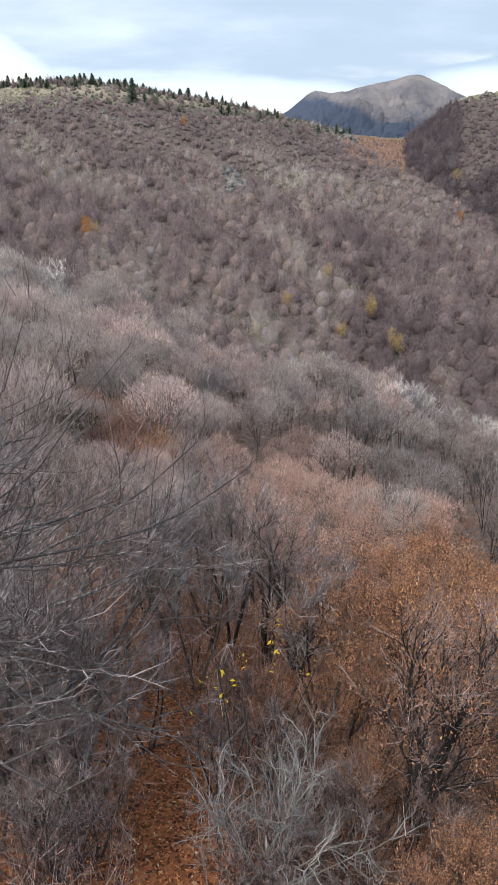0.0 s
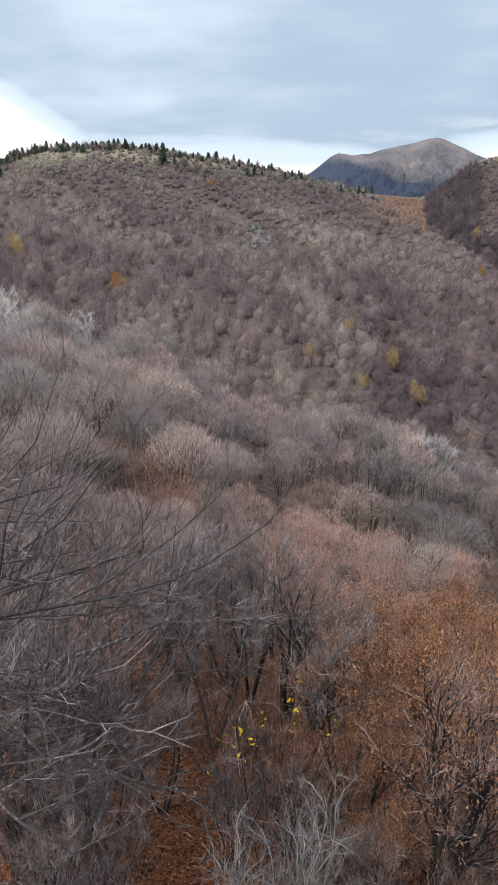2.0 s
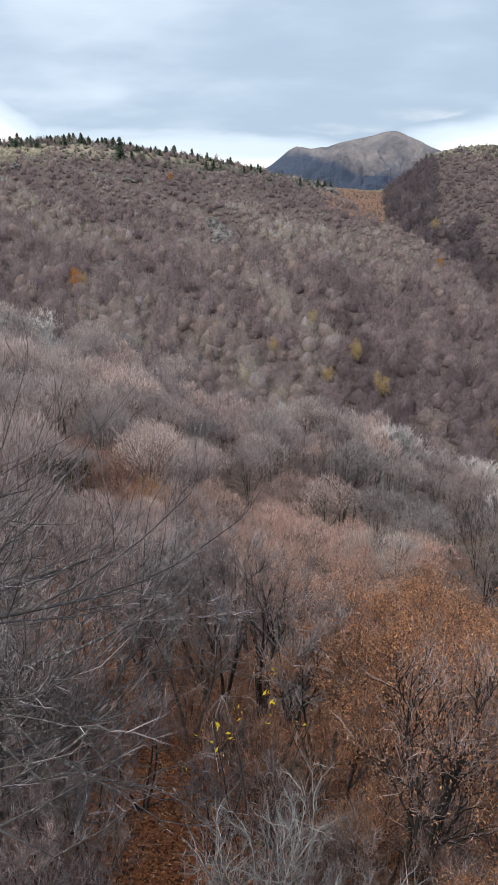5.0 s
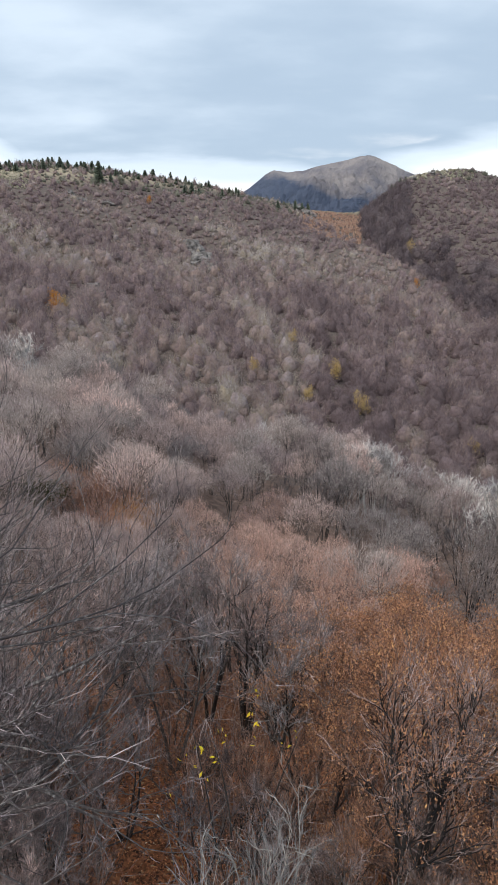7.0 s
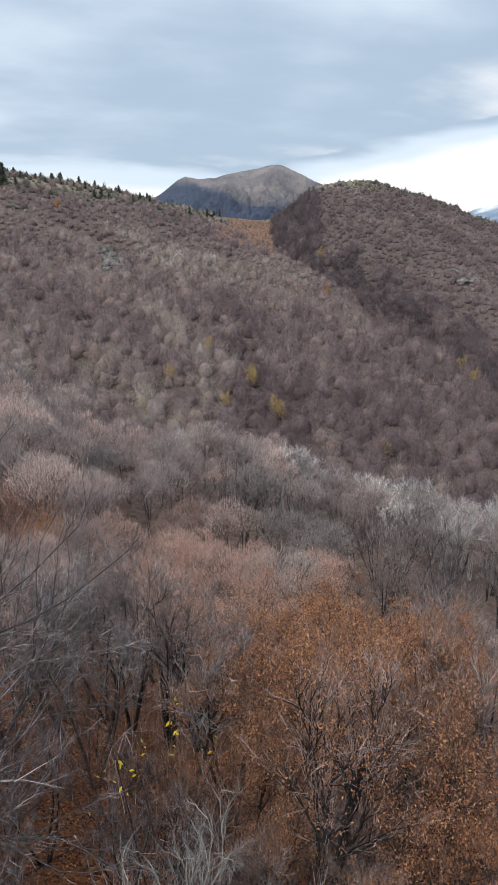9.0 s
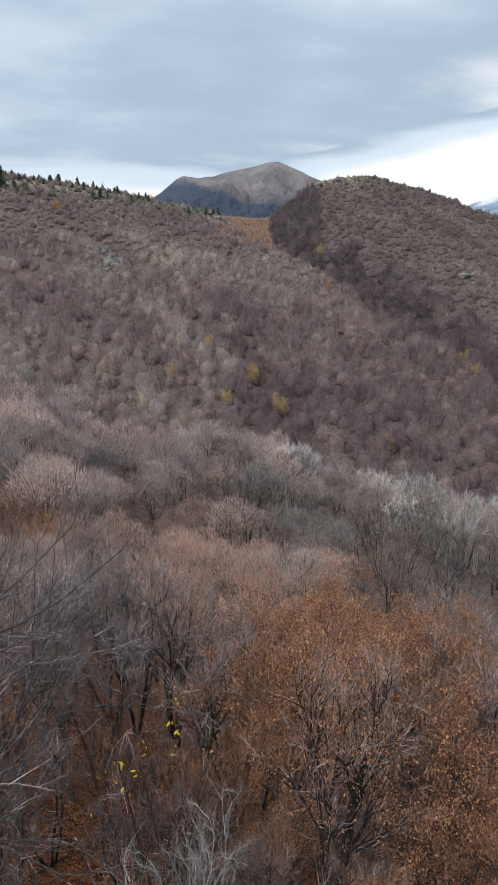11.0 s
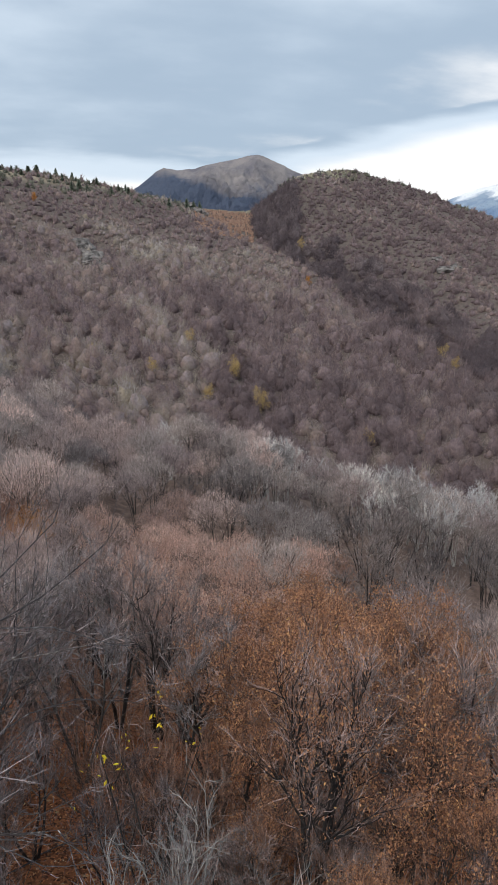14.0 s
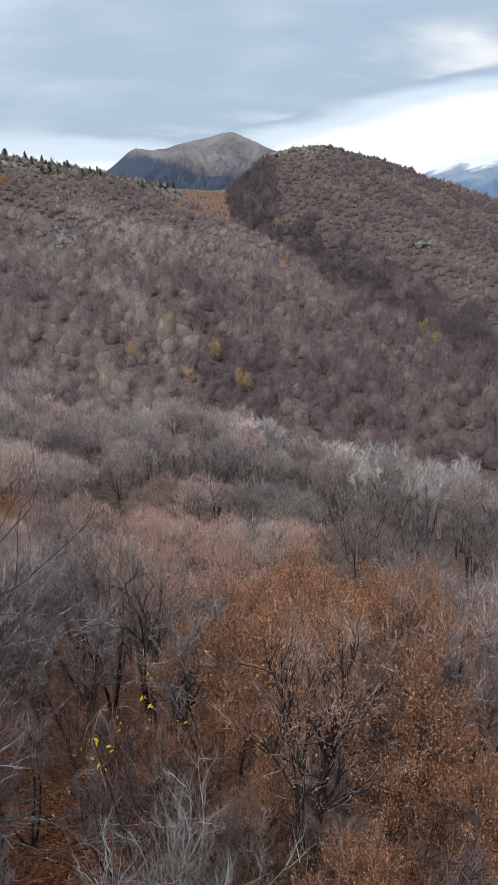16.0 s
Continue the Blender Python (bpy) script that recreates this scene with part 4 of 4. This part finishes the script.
# bare trees stand among the conifers of the western crest
for b0 in np.arange(-22, -3, 0.13):
    b, s = b0 + rng.normal(0, 0.1), rng.uniform(0.5, 1.15)
    spots.append((*polar(b, np.interp(b, BEAR_TOP, TOP_R) + rng.uniform(-7, 2)), 3.0 * s, 3.6 * s * (1 if b < -12 else 0.7)))
spots, gully, evergreen = np.array(spots), np.array(gully), np.array(evergreen)
b, r = np.degrees(np.arctan2(spots[:, 0], spots[:, 1])), np.hypot(spots[:, 0], spots[:, 1])
tones = 0.43 + 0.36 * patches(spots[:, 0], spots[:, 1], 19, 3.3) + 0.3 * patches(spots[:, 0], spots[:, 1], 7, 8.1, 1.6) + rng.normal(0, 0.1, len(spots)) - 0.07 * (r < 180) - 0.15 * np.clip((b - 7) / 6, 0, 1) * (r < 185) - 0.27 * (b > 13.5) * (r > np.interp(b, BEAR_MID, MID_R))
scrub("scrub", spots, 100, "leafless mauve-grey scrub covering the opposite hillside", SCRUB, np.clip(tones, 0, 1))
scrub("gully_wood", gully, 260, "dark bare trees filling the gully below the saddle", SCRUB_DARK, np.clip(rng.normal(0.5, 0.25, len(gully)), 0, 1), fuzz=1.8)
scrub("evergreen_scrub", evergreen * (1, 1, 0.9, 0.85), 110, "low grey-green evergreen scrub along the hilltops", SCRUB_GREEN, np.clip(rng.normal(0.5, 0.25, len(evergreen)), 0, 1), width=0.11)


def tufts(name, count, bearing, r0, r1, size, label, mat):
    bb, rr = rng.uniform(*bearing, count), rng.uniform(r0, r1, count)
    x, y = rr * np.sin(np.radians(bb)), rr * np.cos(np.radians(bb))
    s = rng.uniform(0.7, 1.4, count) * size
    return scrub(name, np.stack([x, y, s * 1.6, s], -1), 14, label, mat, rng.random(count), 0.13, 0.7, "grass" if mat is GRASS else "bracken")


tufts("bracken", 1900, (7.6, 12.7), 274, 334, 0.75, "rust-brown dry bracken on the clearing at the saddle", BRACKEN)
tufts("dry_grass", 340, (7.6, 12.5), 331, 341, 0.8, "strip of pale dry grass along the saddle", GRASS)
tufts("dry_grass", 1100, (-27, -15.5), 262, 303, 0.65, "pale dry grass below the hilltop", GRASS)
tufts("bracken", 220, (-27.2, -24.6), 182, 196, 0.9, "rusty bracken patch among the scrub", BRACKEN)
tufts("dry_grass", 300, (15.5, 21.5), 350, 373, 1.0, "pale dry grass on the rounded hilltop", GRASS)


# conifers along the skyline
def conifer(seed, height):
    g = np.random.default_rng(seed)
    tree = new("conifer")
    part("trunk", mesh_of("trunk", *tubes([(np.array([(0, 0, 0), (0, 0, height * 0.5), (0, 0, height)], float), height * 0.02, 0.01)], 5), BARK_DARK), tree)
    n = 420
    f = g.uniform(0.04, 1.0, n) ** 0.9
    th = g.uniform(0, 6.283, n)
    # ragged whorls, fuller on one side
    reach = (1.03 - f) ** 0.7 * height * 0.47 * g.uniform(0.5, 1.1, n) * (1 + 0.25 * np.sin(th + seed)) + 0.12
    p = np.stack([np.cos(th) * 0.1, np.sin(th) * 0.1, f * height], -1)
    tip = p + np.stack([np.cos(th) * reach, np.sin(th) * reach, -0.25 * reach + g.normal(0, 0.15, n)], -1)
    v, t = blades(g, p, tip, np.full(n, height * 0.085))
    tagged(part("needles", mesh_of("needles", v, t, PINE), tree), kind="stuff")
    return tagged(tree, "dark green conifer on the hillside", "conifer", "conifers on the skyline")


CONIFER = [conifer(k, 7.0) for k in range(3)]
for b in np.concatenate([np.arange(-22.5, -9, 0.1), np.arange(-9, -6, 0.2), np.arange(-6, 3, 0.36)]):
    b += float(rng.normal(0, 0.5))
    top = float(np.interp(b, BEAR_TOP, TOP_R))
    plant(CONIFER[int(rng.integers(0, 3))], b, top + float(rng.uniform(-9, 3)), b * 50, float(rng.choice([0.3, 0.34, 0.4, 0.48, 0.6])), float(rng.uniform(0.6, 1.05)))
for b, r, s in ((-22.8, 268, 0.75), (-9.7, 285, 1.2), (-8.8, 286, 0.6), (-2.6, 296, 0.55), (-2.0, 299, 0.65), (-1.4, 296, 0.5), (0.6, 304, 0.5), (15.0, 341, 0.6), (15.3, 343, 0.5), (15.7, 345, 0.6),
                (16.1, 348, 0.5), (6.9, 315, 0.6), (7.5, 318, 0.55), (8.0, 322, 0.6), (16.5, 275, 0.6), (5.4, 310, 0.5)):
    plant(CONIFER[int(rng.integers(0, 3))], b, r, b * 50, s)


# golden and orange shrubs that stand out
def bright_shrub(seed, leaf, label):
    g = np.random.default_rng(seed)
    shrub = new("shrub")
    trunk, limb = skeleton_of(seed, 4.5, 2, 6, 0.36, 1.3, 0, 0.15)
    part("trunk", mesh_of("trunk", *tubes(trunk, 4), BARK_DARK), shrub)
    lines = np.concatenate([w for _, _, branch, _ in limb for w, _, _ in branch])
    at = lines[g.integers(0, len(lines), 850)] + g.normal(0, 0.3, (850, 3))
    tagged(part("leaves", mesh_of("leaves", *leaf_cloud(g, at, 0.24), leaf), shrub), kind="stuff")
    return tagged(shrub, label, "shrub", "bright shrubs on the hillside")


GOLD = bright_shrub(81, LEAF_GOLD, "shrub with golden-yellow leaves among bare scrub")
ORANGE = bright_shrub(82, LEAF_ORANGE, "shrub with orange leaves among bare scrub")
BRIGHT_SPOTS = [(GOLD, -2.2, 135, 0.8), (GOLD, 3.4, 133, 0.9), (GOLD, 10.9, 134, 1.1), (GOLD, 13.4, 119, 1.15), (GOLD, 6.9, 149, 0.9), (GOLD, 8.5, 123, 0.8), (ORANGE, 17.7, 215, 1.0),
                (GOLD, 16.9, 262, 1.3), (GOLD, 0.1, 194, 0.6), (GOLD, 29.9, 160, 1.0), (GOLD, 31.0, 150, 0.8), (ORANGE, 31.7, 131, 0.7), (GOLD, 23.8, 110, 0.8), (ORANGE, -14.1, 148, 1.3),
                (GOLD, -13.6, 149, 0.9), (ORANGE, -5.6, 263, 0.9), (GOLD, -22.4, 169, 1.35), (GOLD, -22.0, 167, 1.0)]
for shrub, b, r, s in BRIGHT_SPOTS:
    plant(shrub, b, r, b * 31, s * 1.05)


# rocks on the slope
def rock(seed, size):
    g = np.random.default_rng(seed)
    bm = bmesh.new()
    bmesh.ops.create_icosphere(bm, subdivisions=3, radius=1)
    for v in bm.verts:
        v.co = Vector((v.co.x * 1.3, v.co.y * 0.8, v.co.z * 0.7)) * (1 + 0.5 * noise.noise(v.co * 1.4 + Vector((seed, 0, 0))) + 0.35 * abs(noise.noise(v.co * 3.6 + Vector((0, seed, 0))))) * size
    me = bpy.data.meshes.new("rock")
    bm.to_mesh(me)
    bm.free()
    me.materials.append(ROCK)
    return tagged(new("rock", me), "weathered grey limestone rock showing among scrub", "rock", "rocks on the slope")


ROCKS = [rock(k, 1.0) for k in range(3)]
ROCK_SPOTS = [(-2.2, 224, 1.9), (-1.9, 219, 1.7), (-1.7, 214, 2.1), (-1.4, 210, 1.8), (-1.1, 207, 1.6), (-0.6, 202, 1.8), (-1.9, 206, 1.4), (-0.9, 200, 1.5), (-10.9, 174, 1.2), (-10.2, 169, 1.3),
              (-12.2, 267, 1.4), (-9.2, 261, 1.3), (6.8, 321, 1.6), (7.3, 322, 1.5), (7.7, 316, 1.7), (8.1, 320, 1.3), (8.4, 314, 1.2), (28.7, 248, 1.5), (29.3, 234, 1.5), (30.1, 240, 1.2), (31.5, 149, 1.2),
              (-18.1, 261, 1.3), (-19.2, 250, 1.3), (-11.4, 262, 1.0), (16.8, 352, 1.3), (18.2, 358, 1.4), (19.0, 352, 1.1)]
for k, (b, r, s) in enumerate(ROCK_SPOTS):
    plant(ROCKS[k % 3], b, r, k * 47, s * 1.55)


# far mountains
def mountain(name, r, bearings, els, label, mat, depth, foot, rough):
    """A mountain whose crest runs across the bearings, with spurs and hollows down its front."""
    b = np.linspace(bearings[0], bearings[-1], 240)
    top = np.interp(b, bearings, els) + np.array([0.10 * noise.noise((a * 1.1, r, 0)) + 0.05 * noise.noise((a * 3.7, r, 5)) for a in b])
    rows = np.linspace(0, 1.15, 70)
    verts = []
    for bb, el in zip(b, top):
        for f in rows:
            rr = r - depth * (1 - f)
            x, y = polar(bb, rr)
            g = 1 - abs(1 - f)
            z = foot + (r * math.tan(radians(el)) - foot) * g ** 1.15
            p = Vector((x / depth * 3.0, y / depth * 3.0, 0.3))
            spur = noise.ridged_multi_fractal(p, 0.8, 2.1, 7, 1.0, 2.0) - 1.2
            z += rough * spur * min(1, 3 * (1 - g)) * min(1, g * 3)
            verts.append((x, y, EYE + z))
    nb, ns = len(b), len(rows)
    i, j = np.meshgrid(np.arange(nb - 1), np.arange(ns - 1), indexing="ij")
    q = (i * ns + j).ravel()
    tris = np.concatenate([np.stack([q, q + ns, q + ns + 1], -1), np.stack([q, q + ns + 1, q + 1], -1)])
    return tagged(new(name, mesh_of(name, verts, tris, mat, True)), label, "mountain", kind="structure")


def mountain_mat(name, low, high, wood, line, snow=None, flank=-9000.0):
    m, n, l, b = material(name, 1.0)
    geo = n.new("ShaderNodeNewGeometry")
    sep = n.new("ShaderNodeSeparateXYZ")
    l.new(geo.outputs["Position"], sep.inputs[0])
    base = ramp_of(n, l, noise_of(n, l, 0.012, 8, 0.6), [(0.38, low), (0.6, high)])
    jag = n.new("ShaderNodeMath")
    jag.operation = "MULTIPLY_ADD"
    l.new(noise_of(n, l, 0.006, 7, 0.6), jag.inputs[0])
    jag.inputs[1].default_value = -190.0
    # western flank is wooded higher up; its dark blue paints in shade and haze
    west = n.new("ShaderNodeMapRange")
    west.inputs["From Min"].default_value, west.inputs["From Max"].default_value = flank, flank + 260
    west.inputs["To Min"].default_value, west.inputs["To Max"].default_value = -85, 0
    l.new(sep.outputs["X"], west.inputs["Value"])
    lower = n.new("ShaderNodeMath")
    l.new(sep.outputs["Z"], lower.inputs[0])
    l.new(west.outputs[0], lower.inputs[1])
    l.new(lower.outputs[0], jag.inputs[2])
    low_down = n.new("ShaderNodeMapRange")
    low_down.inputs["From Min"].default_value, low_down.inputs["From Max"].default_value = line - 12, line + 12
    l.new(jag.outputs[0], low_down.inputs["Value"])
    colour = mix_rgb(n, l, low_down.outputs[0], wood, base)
    if snow:
        cap = n.new("ShaderNodeMapRange")
        cap.inputs["From Min"].default_value, cap.inputs["From Max"].default_value = snow - 15, snow + 15
        l.new(jag.outputs[0], cap.inputs["Value"])
        colour = mix_rgb(n, l, cap.outputs[0], colour, (0.85, 0.87, 0.9))
    l.new(colour, b.inputs["Base Color"])
    bump = n.new("ShaderNodeBump")
    bump.inputs["Strength"].default_value, bump.inputs["Distance"].default_value = 1.0, 26.0
    l.new(noise_of(n, l, 0.03, 8, 0.65), bump.inputs["Height"])
    l.new(bump.outputs[0], b.inputs["Normal"])
    return m


# bluish tones carry haze; the wood tone also carries the flank's shadow
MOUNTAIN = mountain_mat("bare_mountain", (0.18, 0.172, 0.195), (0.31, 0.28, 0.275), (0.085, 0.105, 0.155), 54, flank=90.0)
# blue tones put the haze of distance into the base colour
HAZE_BLUE = mountain_mat("haze_blue_mountain", (0.22, 0.30, 0.42), (0.32, 0.40, 0.50), (0.17, 0.25, 0.38), 70, 170)
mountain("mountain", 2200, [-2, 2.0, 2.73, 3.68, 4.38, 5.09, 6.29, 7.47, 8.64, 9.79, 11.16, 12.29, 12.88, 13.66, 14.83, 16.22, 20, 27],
         [0.5, 3.6, 4.25, 4.92, 5.49, 5.75, 5.57, 5.7, 5.99, 6.23, 6.47, 6.74, 6.77, 6.63, 6.1, 5.5, 3.5, 0], "bare brown mountain, its wooded flank painted in bluish shade and haze", MOUNTAIN, 700, -60, 92)
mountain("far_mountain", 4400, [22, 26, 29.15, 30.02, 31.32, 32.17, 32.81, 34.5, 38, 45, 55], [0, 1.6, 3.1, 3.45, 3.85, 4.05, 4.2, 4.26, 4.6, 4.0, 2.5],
         "distant mountain tinted blue for haze, with snow on its crest", HAZE_BLUE, 1200, -60, 40)


mountain("far_ridge", 1500, [-48, -36, -29, -26.5, -25, -24, -22.8, -20], [1.6, 2.8, 3.3, 3.4, 3.7, 3.95, 3.6, 1.5], "low distant ridge painted in dark hazy blue", MOUNTAIN, 500, -60, 30)


# fallen leaves on the ground close by
def litter(count):
    g = np.random.default_rng(9)
    b, r = g.uniform(-34, 40, count), 3.5 + 15 * g.random(count) ** 0.8
    x, y = r * np.sin(np.radians(b)), r * np.cos(np.radians(b))
    v, t = leaf_cloud(g, np.stack([x, y, ground_z(x, y) + g.uniform(0.03, 0.07, count)], -1), 0.088)
    base = v[::4].repeat(4, 0)
    v = base + (v - base) * (1, 1, 0.35)
    v[:, 2] = np.maximum(v[:, 2], base[:, 2] - 0.02)
    tagged(new("fallen_leaves", mesh_of("fallen_leaves", v, t, LEAF_LITTER)), "rusty fallen leaves covering the woodland floor", "leaf litter", kind="stuff")


litter(46000)


# a sapling with its last yellow leaves
def yellow_sapling():
    g = np.random.default_rng(21)
    x0, y0 = polar(0.5, 9.2)
    base = np.array([x0, y0, float(ground_z(x0, y0))])
    sapling = new("sapling")
    sapling.matrix_basis = pose(*base)
    marks = [(3.8, -39.8), (4.0, -40.3), (2.8, -41.6), (-0.5, -42.7), (0.3, -43.5), (-2.7, -44.0), (-3.1, -44.2), (-4.6, -44.9), (-1.0, -45.0), (-0.8, -45.4), (-3.5, -45.7), (-2.9, -46.2),
             (3.4, -43.6), (4.0, -42.4), (7.9, -43.7), (7.5, -44.0), (-6.7, -47.2)]
    at = []
    for b, el in marks:
        d = 12.2 + g.normal(0, 0.25)
        at.append(np.array([*polar(b, d * math.cos(radians(el))), EYE + d * math.sin(radians(el))]) - base)
    stems = [stick(g, np.array([0.05 * k, 0, 0]), np.array([dx, 0.05, 1]), 4.6, 8, 0.06, 0.02) for k, dx in enumerate((-0.28, -0.02, 0.26))]
    for pts in stems:
        part("stem", mesh_of("stem", *tubes([(pts, 0.03, 0.006)], 6), BARK_DARK, True), sapling)
    for p in at:
        near = min((q for pts in stems for q in pts[3:]), key=lambda q: np.linalg.norm(q - p) + 0.8 * max(0, q[2] - p[2]))
        mid = (near + p) / 2 + g.normal(0, 0.06, 3) + (0, 0, 0.08)
        part("twig", mesh_of("twig", *tubes([(np.array([near, mid, p]), 0.006, 0.002)], 3), NEAR_MAUVE), sapling)
        v, t = leaf_cloud(g, p + g.normal(0, 0.05, (2, 3)), 0.105)
        part("leaves", mesh_of("leaves", v, t, LEAF_YELLOW), sapling, "pair of bright yellow leaves")
    tagged(sapling, "thin dark sapling with a few bright yellow leaves", "sapling")


yellow_sapling()


# a dead branch on the leaf litter
def fallen_branch():
    g = np.random.default_rng(33)
    marks = ((-19, 11.1), (-16.2, 11.1), (-12.8, 11.3), (-9.4, 11.7), (-6.7, 11.9), (-3.6, 12.2))
    pts = []
    for b, r in marks:
        x, y = polar(b, r)
        pts.append((x, y, float(ground_z(x, y)) + 0.05 + g.uniform(0, 0.03)))
    pts = np.array(pts)
    # knees between the rests
    u = np.linspace(0, len(pts) - 1, 16)
    pts = np.stack([np.interp(u, np.arange(len(pts)), pts[:, c]) for c in range(3)], -1) + g.normal(0, 0.025, (16, 3)) * (1, 1, 0.5)
    branch = new("fallen_branch")
    branch.matrix_basis = pose(*pts[0])
    pts = pts - pts[0]
    part("stem", mesh_of("stem", *tubes([(pts, 0.024, 0.008)], 7), BARK_LICHEN, True), branch)
    for k in (3, 6, 8, 10, 13):
        d = pts[k + 1] - pts[k]
        side = np.array([-d[1], d[0], 0.25]) * (1 if k % 2 else -1) + d
        part("side_shoot", mesh_of("side_shoot", *tubes([(stick(g, pts[k], side / np.linalg.norm(side), 0.7, 5, 0.2, 0.02), 0.011, 0.003)], 4), BARK_LICHEN), branch)
    tagged(branch, "dead grey branch lying on rusty leaf litter", "branch")


fallen_branch()


# thin stems and suckers between the trees
def undergrowth(count):
    g = np.random.default_rng(17)
    b, r = g.uniform(-32, 42, count), 6.5 + 24 * g.random(count) ** 1.2
    keep = ~((b > -15) & (b < -5) & (r < 13.5))
    b, r = b[keep], r[keep]
    x, y = r * np.sin(np.radians(b)), r * np.cos(np.radians(b))
    foot = np.stack([x, y, ground_z(x, y) - 0.05], -1)
    h = g.uniform(0.7, 2.6, len(b))
    lean = g.normal(0, 0.2, (len(b), 2)) * h[:, None]
    tip = foot + np.stack([lean[:, 0], lean[:, 1], h], -1)
    v, t = blades(g, foot, tip, g.uniform(0.014, 0.03, len(b)))
    n = len(b) * 4
    k = np.repeat(np.arange(len(b)), 4)
    u = g.uniform(0.3, 0.95, n)[:, None]
    p = foot[k] + (tip - foot)[k] * u
    v2, t2 = blades(g, p, p + g.normal(0, 0.3, (n, 3)) + (0, 0, 0.25), np.full(n, 0.011))
    tagged(new("undergrowth", mesh_of("undergrowth", np.concatenate([v, v2]), np.concatenate([t, t2 + len(v)]), NEAR_MAUVE)), "thin bare stems and suckers of undergrowth among the trees", "undergrowth", kind="stuff")


undergrowth(4000)
